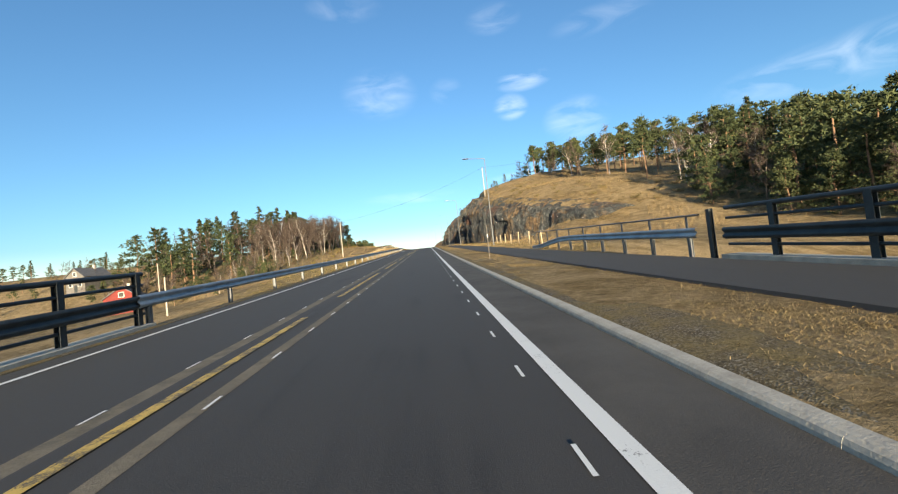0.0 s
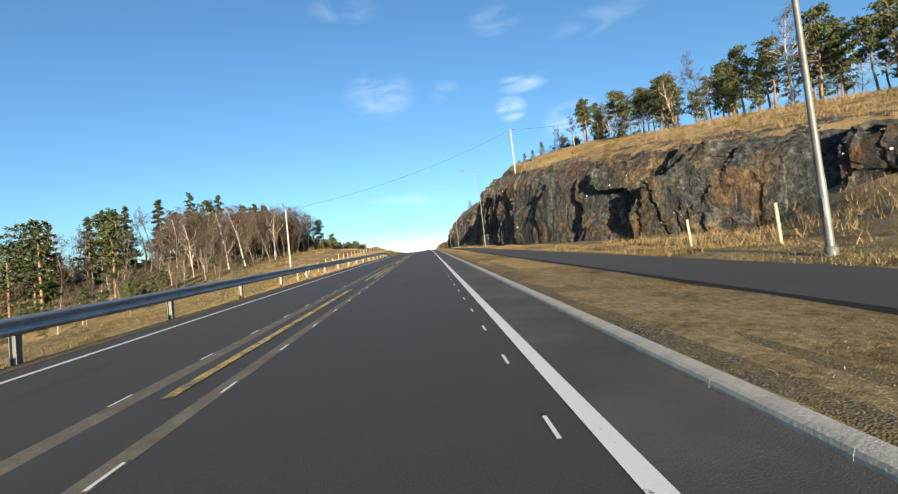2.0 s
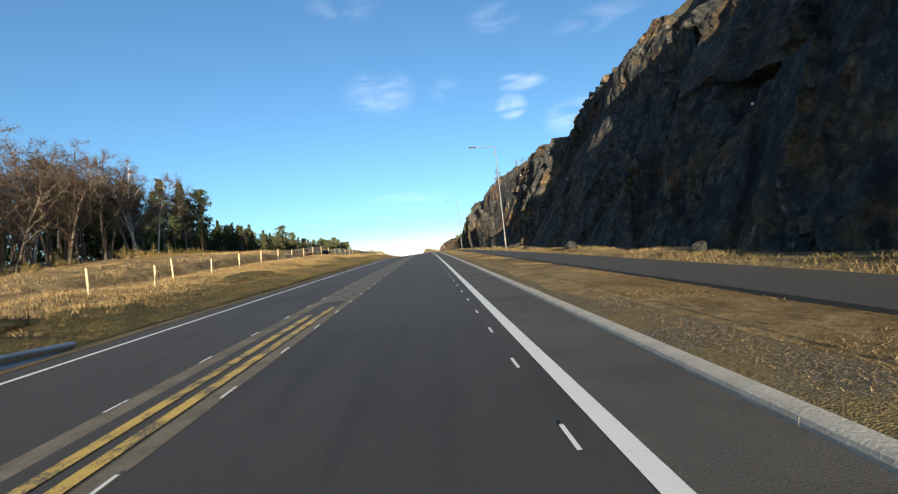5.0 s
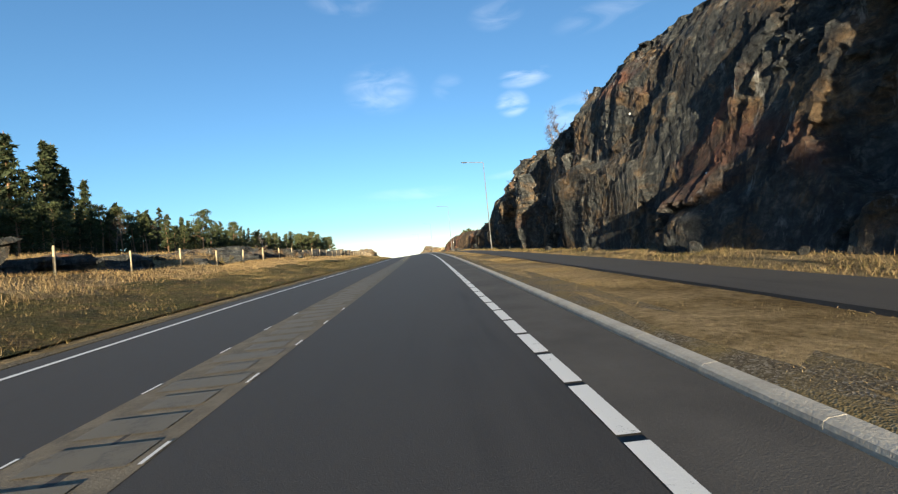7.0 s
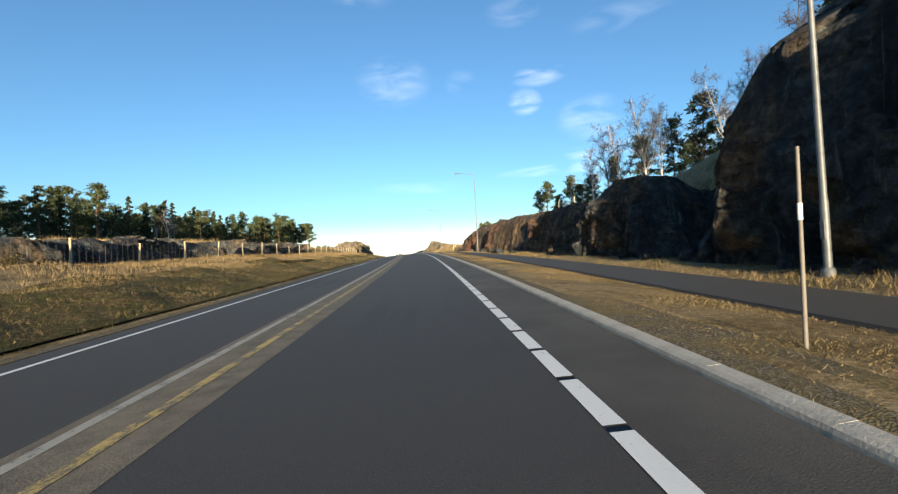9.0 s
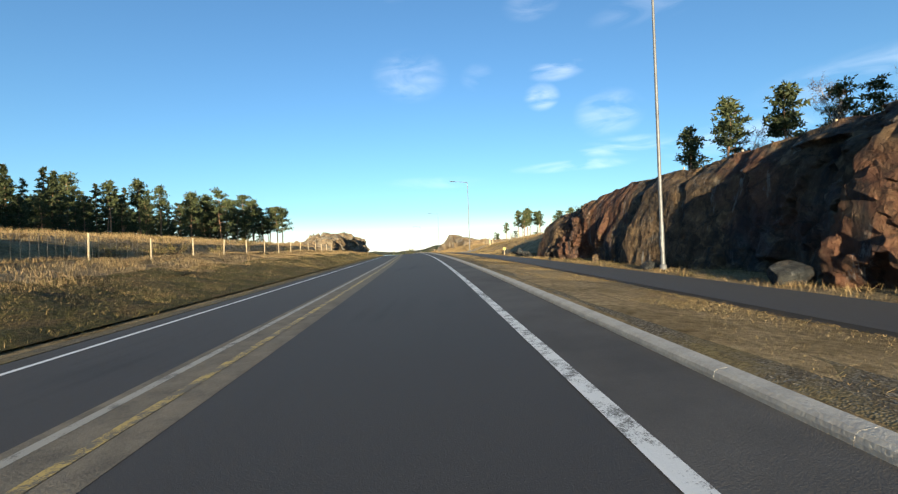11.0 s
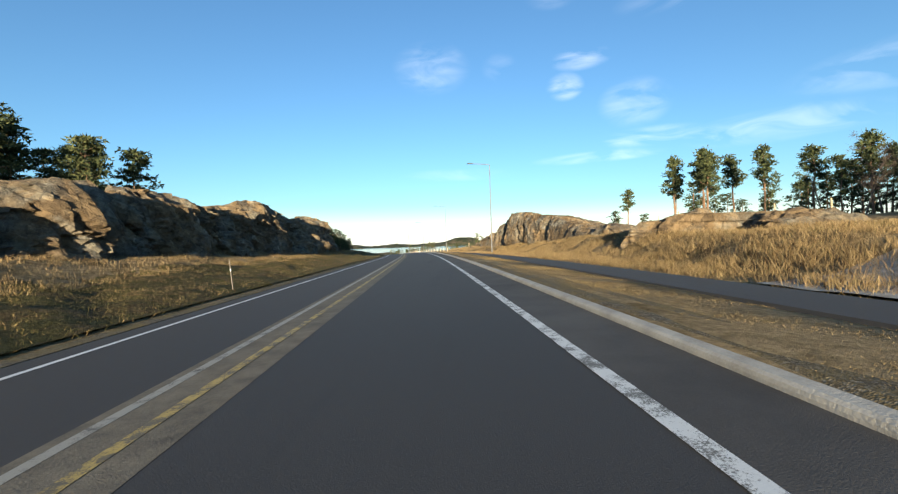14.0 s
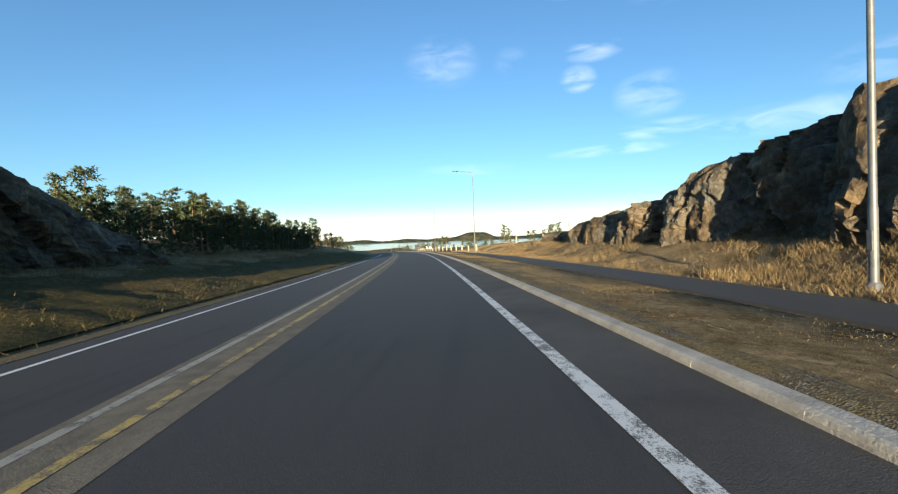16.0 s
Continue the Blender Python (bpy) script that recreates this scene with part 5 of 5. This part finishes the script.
def bare_tree(seed, high, pale=True, spread=0.5, twigs=1.0, far=False):
    rs = np.random.RandomState(seed)
    t = thing("birch_tree" if pale else "bare_tree", "", "tree")
    lines, twig_tris = [], []
    trunk_pts = limb(rs, (0, 0, -0.4), (rs.uniform(-0.08, 0.08), rs.uniform(-0.08, 0.08), 1), high * 0.95, 0.05, 7)
    lines.append((trunk_pts, [0.012 * high * (1 - 0.125 * k) for k in range(8)], 7))
    tips = []
    for i in range(int(20 * twigs)):
        f = rs.uniform(0.25, 0.97)
        j = min(6, int(f * 7))
        start = trunk_pts[j].lerp(trunk_pts[j + 1], f * 7 - j)
        a = rs.uniform(0, 6.28)
        pts = limb(rs, start, (math.cos(a) * spread, math.sin(a) * spread, rs.uniform(0.5, 1.0)), high * 0.30 * (1.15 - f) * rs.uniform(0.7, 1.3) + 0.4, 0.12, 5)
        r0 = 0.0045 * high * (1.3 - f)
        lines.append((pts, [r0 * (1 - 0.17 * k) for k in range(6)], 4))
        for b in range(3):
            k = rs.randint(1, 5)
            sub = limb(rs, pts[k], Vector(rs.normal(size=3) * 0.6) + (pts[k + 1] - pts[k]).normalized() + Vector((0, 0, 0.25)), high * 0.10 * rs.uniform(0.6, 1.3), 0.2, 3)
            if not far:
                lines.append((sub, [r0 * 0.4, r0 * 0.3, r0 * 0.22, r0 * 0.1], 3))
            tips += sub[1:]
        tips += pts[2:]
    part("trunk", tube_mesh("trunk", lines, birch_bark if pale else bare_bark), t, "pale bare trunk and branches" if pale else "")
    c = np.repeat(np.array([tuple(p) for p in tips]), 3 if far else int(7 * twigs), 0)
    d = rs.normal(size=c.shape) + np.array([0, 0, 0.35])
    d /= np.linalg.norm(d, axis=1)[:, None]
    sd = np.cross(d, rs.normal(size=c.shape))
    sd /= np.linalg.norm(sd, axis=1)[:, None]
    ln = high * 0.06 * rs.uniform(0.5, 1.4, (len(c), 1))
    w = (0.002 if far else 0.0011) * high
    part("branchwork", flake_mesh("branchwork", [np.stack([c - sd * w, c + sd * w, c + d * ln], 1)], twig_brown), t, "fine bare brown twigs")
    return t


def bush(seed, high):
    rs = np.random.RandomState(seed)
    t = thing("bush", "", "bush")
    lines, centres = [], []
    for i in range(12):
        a = i * 2.4
        pts = limb(rs, (0, 0, -0.1), (math.cos(a) * 0.8, math.sin(a) * 0.8, 0.9), high * rs.uniform(0.6, 1.0), 0.15, 4)
        lines.append((pts, [0.02 * high * (1 - 0.2 * k) for k in range(5)], 3))
        centres += pts[2:]
    part("stem", tube_mesh("stem", lines, pine_bark), t)
    part("foliage", flake_mesh("foliage", [flakes(centres, np.full(len(centres), high * 0.17), 26, high * 0.05, rs, 0.8)], heather), t)
    return t


KINDS = {
    "pine": [pine(11, 10, 0.32), pine(12, 10, 0.45, 0.9, 0.2), pine(13, 10, 0.2, 1.1, 0.25), pine(14, 10, 0.38, 1.0, 0.28), pine(17, 10, 0.5, 0.8, 0.17), pine(18, 10, 0.52, 0.75, 0.15)],
    "young": [pine(15, 6, 0.1, 1.0, 0.26), pine(16, 6, 0.06, 1.1, 0.3)],
    "spruce": [spruce(21, 12), spruce(22, 12, 0.9), spruce(23, 12, 1.1)],
    "birch": [bare_tree(31, 11), bare_tree(32, 11, True, 0.4), bare_tree(33, 11, True, 0.6)],
    "bare": [bare_tree(41, 10, False, 0.7, 1.1), bare_tree(42, 10, False, 0.6), bare_tree(43, 10, False, 0.9)],
    "bush": [bush(51, 1.6), bush(52, 1.3)],
}
HIGH = {"pine": 10, "young": 6, "spruce": 12, "birch": 11, "bare": 10, "bush": 1.5}
LABELS = {"pine": "dark green pine with bare trunk on {}", "young": "bushy young green pine on {}", "spruce": "dark pointed spruce on {}",
          "birch": "tall bare pale-barked birch on {}", "bare": "leafless brown broadleaf tree on {}", "bush": "low brown-green heather bush on {}"}
FAR_KINDS = {"pine": [pine(61, 10, 0.25, 0.6, far=True), pine(62, 10, 0.3, 0.55, far=True)], "young": [pine(63, 6, 0.02, 1.0, 0.36, far=True)], "spruce": [spruce(64, 12, 0.45, far=True)],
             "birch": [bare_tree(65, 11, True, 0.5, 0.6, far=True)], "bare": [bare_tree(66, 10, False, 0.8, 0.6, far=True)], "bush": [pine(67, 1.5, 0.1, 0.4, 0.4)]}
planted = []
unused = {k: list(v) for k, v in KINDS.items()}
trees_rng = random.Random(77)


def plant(kind, s, u, high, where, group, sink=0.0, slim=False):
    m = upright(s, u, -0.05 - sink, trees_rng.uniform(0, 360)) @ pose(0, 0, 0, trees_rng.uniform(-3, 3), trees_rng.uniform(-3, 3), 0)
    k = high / HIGH[kind]
    if slim:
        o = copy_thing(trees_rng.choice(KINDS[kind][-2:]), m)
    elif unused[kind]:
        o = unused[kind].pop()
        o.matrix_basis = m
    else:
        o = copy_thing(trees_rng.choice(KINDS[kind]), m)
    o.scale = (k * trees_rng.uniform(0.9, 1.12), k * trees_rng.uniform(0.9, 1.12), k)
    tagged(o, LABELS[kind].format(where), group=group)
    planted.append((s, u))
    return o


def far_wood(label, rows_w):
    """Trees too far off to tell apart, joined into one object: rows of kind, s, u, height."""
    verts, faces, which, total = [], [], [], 0
    mats = [pine_bark, bare_bark, birch_bark, pine_needles, spruce_needles, twig_brown]
    for kind, s, u, high in rows_w:
        m = upright(s, u, -0.05, trees_rng.uniform(0, 360))
        k = high / HIGH[kind]
        m = np.array(m @ Matrix.Diagonal((k * 1.15, k * 1.15, k, 1)))
        for o in trees_rng.choice(FAR_KINDS[kind]).children:
            me = o.data
            co = np.empty(len(me.vertices) * 3)
            me.vertices.foreach_get("co", co)
            me.calc_loop_triangles()
            tri = np.empty(len(me.loop_triangles) * 3, np.int32)
            me.loop_triangles.foreach_get("vertices", tri)
            verts.append(co.reshape(-1, 3) @ m[:3, :3].T + m[:3, 3])
            faces.append(tri.reshape(-1, 3) + total)
            which.append(np.full(len(tri) // 3, mats.index(me.materials[0])))
            total += len(verts[-1])
    me = mesh_of("far_wood", np.concatenate(verts), np.concatenate(faces), mats, False, np.concatenate(which))
    return tagged(new("far_wood", me), label, "wood", kind="stuff")


def grove(count, s0, s1, near, far, mix, where, group, low, tall, apart=2.6, avoid=None, joined=""):
    """Trees at random between two lines along the road; near and far are functions of s, signed."""
    tries = 0
    made_here = 0
    rows_w = []
    while made_here < count and tries < count * 40:
        tries += 1
        s = trees_rng.uniform(s0, s1)
        a_, b_ = near(s), far(s)
        u = a_ + (b_ - a_) * trees_rng.random() ** 1.3
        if any((s - p) ** 2 + (u - q) ** 2 < apart ** 2 for p, q in planted[-400:]):
            continue
        if avoid and avoid(s, u):
            continue
        kind = trees_rng.choice(mix)
        h = trees_rng.uniform(low, tall) * {"young": 0.7, "spruce": 1.15, "bush": 0.13}.get(kind, 1.0)
        if joined:
            rows_w.append((kind, s, u, h))
            planted.append((s, u))
        else:
            plant(kind, s, u, h, where, group)
        made_here += 1
    if joined:
        far_wood(joined, rows_w)


# left: the wood behind the meadow
grove(70, 122, 168, lambda s: -31 - 0.14 * max(0, 132 - s), lambda s: -52.0, ["bare", "bare", "birch", "bare", "bare"], "a grassy slope", "wood beside the meadow", 10.5, 13.5, 2.0)
grove(25, 100, 122, lambda s: -34 - 0.14 * max(0, 132 - s), lambda s: -54.0, ["bare", "bare", "birch", "young"], "a grassy slope", "wood beside the meadow", 4.5, 6.5, 2.0)
grove(34, 96, 128, lambda s: -38.0, lambda s: -62.0, ["young", "young", "pine", "bare"], "a mossy slope", "wood beside the meadow", 3.4, 4.8, 2.4)
grove(120, 112, 200, lambda s: -50.0, lambda s: -84.0, ["bare", "spruce", "bare", "bare", "pine"], "", "", 11, 15, 2.2, joined="dense pine and spruce wood on a slope")
grove(40, 104, 140, lambda s: -64.0, lambda s: -84.0, ["pine", "bare", "birch", "bare", "bare"], "the edge of the meadow", "wood beside the meadow", 5, 7, 2.4)
grove(150, 60, 210, lambda s: -92.0, lambda s: -200.0, ["pine", "bare", "spruce", "bare"], "", "", 4.5, 6.8, 3, avoid=lambda s, u: s < 112 and u > -105, joined="mixed bare and evergreen wood across the valley")
for s, u, h in ((230, -74, 21.4), (231, -72, 25.1), (230, -69, 17.0), (236, -71, 24.1), (242, -73, 25.2), (240, -70, 20.2), (241, -67, 17.2)):
    plant("spruce", s, u, h, "a grassy rise", "tall spruces")
for s, u, h in ((168, -31.7, 9.5), (156, -36, 8.5), (160, -39, 9), (150, -35, 8)):
    plant("pine", s, u, h, "a grassy rise", "pines on the rise")
grove(90, 98, 166, lambda s: -29.0 - 0.1 * max(0, 130 - s), lambda s: -48.0, ["bush"], "", "", 7, 13, 1.2, joined="brown-green undergrowth below bare trees")
# left: the pine belt behind the field
grove(34, 180, 230, lambda s: -46.0, lambda s: -56.0, ["pine", "spruce", "bare", "pine"], "the field's edge", "pine belt", 6, 8.2)
grove(66, 222, 352, lambda s: -42 + 0.05 * (s - 222), lambda s: -50.0, ["pine", "young", "young", "young", "spruce", "pine", "birch"], "the field's edge", "pine belt", 6.2, 8.8, 2.3)
grove(230, 186, 356, lambda s: -50.0, lambda s: -78.0, ["young", "pine", "spruce", "young"], "", "", 7, 9.5, 2.2, joined="dark pine belt behind the field")
grove(18, 316, 346, lambda s: -37.0, lambda s: -46.0, ["pine", "young"], "the field's edge", "pine belt", 9, 12, 2.0)
for s, u, h in ((354, -34, 10.5), (349, -36, 10), (345, -33, 9.5), (351, -39, 10)):
    plant("pine", s, u, h, "a rocky rise", "pine belt")
grove(150, 368, 416, lambda s: -15.5, lambda s: -29.0, ["young", "young", "pine"], "a rocky slope", "young pines by the road", 3.2, 4.6, 0.9, joined="dense young pines on a rocky slope")
grove(120, 366, 416, lambda s: -15.0, lambda s: -24.0, ["bush"], "", "", 8, 14, 0.7, joined="dark heather and scrub below young pines")
plant("pine", 378, -22, 4.0, "a rocky rise", "pine belt")
# right: the hilltop
grove(52, 66, 178, lambda s: 38 - 0.035 * (s - 60), lambda s: 50.0, ["pine", "pine", "pine", "bare", "pine", "birch"], "a grassy hilltop", "hilltop trees", 7.5, 10.5, 2.4)
grove(60, 66, 190, lambda s: 48.0, lambda s: 80.0, ["pine", "pine", "bare"], "", "", 7.5, 10, 2.6, joined="pine wood along the hilltop")
for s, u, h in ((57.5, 38.3, 8.6), (56, 40.5, 8.2), (60.5, 39.5, 8), (63, 42, 7.6), (51, 44, 7.5)):
    plant("birch", s, u, h, "a grassy hilltop", "hilltop trees")
grove(40, 20, 80, lambda s: 42 + 0.05 * abs(s - 60), lambda s: 62.0, ["pine", "spruce", "pine", "young", "pine", "bare"], "a steep wooded hillside", "hillside wood", 7.8, 10.5, 2.6)
grove(80, 16, 110, lambda s: 62.0, lambda s: 120.0, ["pine", "spruce", "pine"], "", "", 8, 10.5, 3.2, joined="dense dark pine wood on the hillside")
grove(12, 24, 50, lambda s: 33.0, lambda s: 44.0, ["young", "bare", "young"], "a steep wooded hillside", "hillside wood", 6.5, 8, 2.6)
grove(55, 14, 62, lambda s: 36.0, lambda s: 60.0, ["young", "pine", "spruce", "young"], "", "", 8.5, 11, 1.9, joined="dense dark pine thicket on the hillside")
grove(8, 118, 160, lambda s: 22.0, lambda s: 29.0, ["pine", "young", "bush"], "the cliff's top", "trees over the cliff", 2.6, 4.2, 5.0)
# right: above the second cut
grove(26, 205, 246, lambda s: 21.0, lambda s: 34.0, ["birch", "birch", "birch", "bare", "young"], "a shaded hillside", "trees on the slope", 8, 12, 2.2)
grove(18, 242, 275, lambda s: 25.0, lambda s: 42.0, ["pine", "young", "pine", "birch"], "a grassy rise", "trees on the slope", 7, 9.5, 2.6)
grove(60, 274, 345, lambda s: 33.0 + 0.06 * (s - 274), lambda s: 56.0, ["pine", "spruce", "bare", "pine", "pine", "birch"], "a rough pasture", "trees by the pasture", 5.8, 8, 2.4)
grove(30, 272, 340, lambda s: 34.0 + 0.06 * (s - 274), lambda s: 48.0, ["young", "young", "bare"], "a rough pasture", "trees by the pasture", 6, 9, 1.8)
grove(70, 272, 380, lambda s: 54.0, lambda s: 90.0, ["pine", "spruce", "young"], "", "", 8, 10.5, 2.2, joined="dark wood behind the pasture")
for s, u, h in ((350, 31, 8.2), (347, 32.5, 8.6), (344, 30.5, 7.6), (353, 33, 6.4), (340, 33.5, 7.2), (359, 30, 5.6), (349, 34, 8.2), (345.5, 35, 7.4)):
    plant("pine", s, u, h, "a rough pasture", "trees by the pasture", slim=True)
grove(36, 356, 520, lambda s: 40.0, lambda s: 110.0, ["pine", "young", "bare"], "", "", 5, 8, 4, joined="low scattered trees beside the road")
grove(260, 450, 820, lambda s: -22.0, lambda s: -60.0 - 0.35 * (s - 450), ["pine", "young", "bare", "pine"], "", "", 5, 8, 3, joined="low mixed wood far down the road")
grove(150, 520, 900, lambda s: 20.0, lambda s: 60.0 + 0.3 * (s - 520), ["pine", "young", "bare"], "", "", 4.5, 7, 3, joined="low mixed wood far down the road")
for rows_k in FAR_KINDS.values():
    for o in rows_k:
        for c in list(o.children):
            bpy.data.objects.remove(c)
        bpy.data.objects.remove(o)
# heather and low bushes
grove(24, 184, 300, lambda s: -15.5, lambda s: -20.0, ["bush"], "the bank", "heather", 6, 9, 1.6)
grove(26, 52, 110, lambda s: foot(s) + 9, lambda s: foot(s) + 22, ["bush"], "a grassy hill", "heather", 6, 9, 2.0)
grove(24, 100, 160, lambda s: -26.0, lambda s: -34.0, ["bush"], "a mossy slope", "heather", 7, 11, 1.6)


# ---- grass ----
def grass(name, count, s0, s1, u0, u1, low, tall, m, label, seed, blades=5, lie=0.5, keep=None, base=None, patchy=1.0, wide=0.004, loose=0.12, taper=0.016):
    rs = np.random.RandomState(seed)
    s, u = rs.uniform(s0, s1, count), rs.uniform(u0, u1, count)
    clump = 0.5 + 0.5 * fractal(s * 0.5, u * 0.5, 3, seed)
    k = rs.random_sample(count) < np.clip(0.35 + clump * patchy + 0.5 * (1 - patchy), 0, 1)
    if keep is not None:
        k &= keep(s, u)
    s, u, clump = s[k], u[k], clump[k]
    h0 = land(s, u) if base is None else base(s, u)
    root = spot(s, u, h0 - 0.03)
    n = len(s)
    root = np.repeat(root, blades, 0) + rs.normal(size=(n * blades, 3)) * np.array([1, 1, 0]) * np.maximum(tall * 0.12, loose)
    h = np.repeat(low + (tall - low) * np.clip(clump * patchy + 0.5 * (1 - patchy), 0, 1), blades)[:, None] * rs.uniform(0.5, 1.15, (n * blades, 1))
    a = rs.uniform(0, 2 * math.pi, n * blades)
    side_d = np.stack([np.cos(a), np.sin(a), 0 * a], 1) * (wide + taper * h)
    tip = root + np.concatenate([rs.normal(size=(n * blades, 2)) * lie, np.ones((n * blades, 1))], 1) * h
    T = np.stack([root - side_d, root + side_d, tip], 1)
    return tagged(new(name, mesh_of(name, T.reshape(-1, 3), np.arange(len(T) * 3).reshape(-1, 3), m)), label, "grass", kind="stuff")


def strip_base(s, u):
    return crossfall(s, u) + 0.11


grass("mown_grass", 120000, -4, 250, 2.45, 4.56, 0.018, 0.05, short_blade, "short dry winter grass between kerb and cycle path", 1, 7, 1.5, base=strip_base, patchy=0.6, wide=0.004, taper=0.02)
grass("mown_grass", 66000, 250, 420, 2.45, 4.56, 0.018, 0.05, short_blade, "short dry winter grass between kerb and cycle path", 2, 7, 1.5, base=strip_base, patchy=0.6, wide=0.004, taper=0.02)
grass("verge_moss", 14000, 20, 320, 7.3, 9.8, 0.05, 0.2, moss_blade, "olive rough grass between path and rock", 31, 5, 0.7)
grass("verge_grass", 16000, 20, 320, 7.3, 9.6, 0.06, 0.2, blade, "rough dry grass between path and rock", 3, 5, 0.5)
grass("tall_grass", 20000, 308, 356, 7.5, 13.5, 0.12, 0.42, blade, "tall dry straw-coloured grass below a rock", 4, 6, 0.5)
grass("bracken", 12000, 350, 420, 7.4, 12.5, 0.08, 0.28, blade, "brown bracken and dry grass below the rock", 14, 6, 0.7)
grass("bank_moss", 78000, 100, 400, -11.4, -6.9, 0.05, 0.18, moss_blade, "short olive and brown grass on the roadside bank", 5, 5, 0.8, patchy=0.5)
grass("bank_straw", 44000, 96, 400, -15.0, -10.4, 0.10, 0.30, blade, "dry straw-coloured grass on the bank", 6, 5, 0.45, patchy=0.5)
grass("bank_tufts", 15000, 100, 345, -11, -7.0, 0.07, 0.2, blade, "scattered straw tufts on the roadside bank", 25, 5, 0.6, patchy=0.9)
grass("fence_straw", 9000, 96, 400, -16.9, -13.8, 0.08, 0.24, blade, "tall dry straw behind the fence", 12, 5, 0.35, patchy=0.8)
grass("field_straw", 22000, 150, 330, -30, -17.2, 0.15, 0.5, blade, "tall dry straw in the field", 7, 6, 0.35)
grass("hill_grass", 13000, 34, 125, 9.5, 45, 0.2, 0.6, blade, "dry tufted grass on the hillside", 8, 6, 0.45, keep=lambda s, u: u > np.where(s < 66, 9.6, foot(s) + 6))
grass("scrub", 6000, 62, 108, -34, -11, 0.15, 0.5, moss_blade, "brown-green scrub and moss on the slope", 15, 6, 0.5)
grass("mound_grass", 6000, 100, 150, -32, -9, 0.12, 0.34, blade, "dry yellow grass round the fence", 9, 6, 0.4)
grass("slope_grass", 6000, 20, 100, -14, -7.0, 0.15, 0.45, blade, "rough dry grass below the guard rail", 10, 6, 0.4)
grass("ledge_grass", 32000, 215, 320, 8.6, 24, 0.1, 0.34, blade, "dry grass over the rock and on the bank", 11, 5, 0.4, keep=lambda s, u: u > np.where(s < 283, foot(s) + 6, 9.5))

grass("ledge_moss", 14000, 215, 320, 8.0, 22, 0.06, 0.24, moss_blade, "olive and brown rough grass on the bank", 21, 5, 0.7, keep=lambda s, u: u > np.where(s < 283, foot(s) + 5, 8.0))

# ---- far country ----
def ridge(name, label, centre, a0, a1, dist, high, deep, seed, m, foot_z):
    """A wooded hill chain on an arc round a place."""
    az = np.radians(np.linspace(a0, a1, 260))
    k = np.linspace(0, 1, 14)
    A, K = np.meshgrid(az, k, indexing="ij")
    taper = np.minimum(ease(0, 0.12, (A - az[0]) / (az[-1] - az[0])), ease(0, 0.12, (az[-1] - A) / (az[-1] - az[0])))
    prof = high * (0.55 + 0.45 * fractal(A * 9, A * 0 + seed, 3, seed)) * taper
    z = foot_z - 3 + (prof + 3) * np.sin(K * math.pi * 0.6) ** 0.8 + high * 0.08 * fractal(A * 150, K * 9, 3, seed + 3) * K
    R = dist + deep * K
    P = np.stack([centre[0] + np.sin(A) * R, centre[1] + np.cos(A) * R, z], -1)
    return tagged(new(name, sheet(name, P, m, True)), label, "hills", kind="structure")


ridge("far_hills", "dark wooded hills beyond the valley", (0, 0), -78, -24, 420, 34, 160, 3, far_forest, -6)
ridge("far_hills", "wooded ridge behind the valley", (0, 60), -60, -12, 300, 22, 120, 8, far_forest, 0)
ridge("far_hills", "low wooded rise beyond the road", (-60, 345), -40, -2, 420, 5, 120, 13, far_forest, -3)
ridge("far_hills", "low wooded rise beyond the road", (-60, 345), 6, 50, 260, 9, 120, 19, far_forest, 0)
ridge("far_coast", "blue distant hills across the water", (-60, 345), -60, 60, 3600, 90, 500, 23, far_forest, -12)
tagged(new("water", sheet("water", np.stack([*np.meshgrid(np.linspace(-4500, 4500, 10), np.linspace(900, 4800, 10), indexing="ij"), np.full((10, 10), -9.0)], -1), water_mat, True, True)),
       "pale calm sea inlet far ahead", "water", kind="structure")
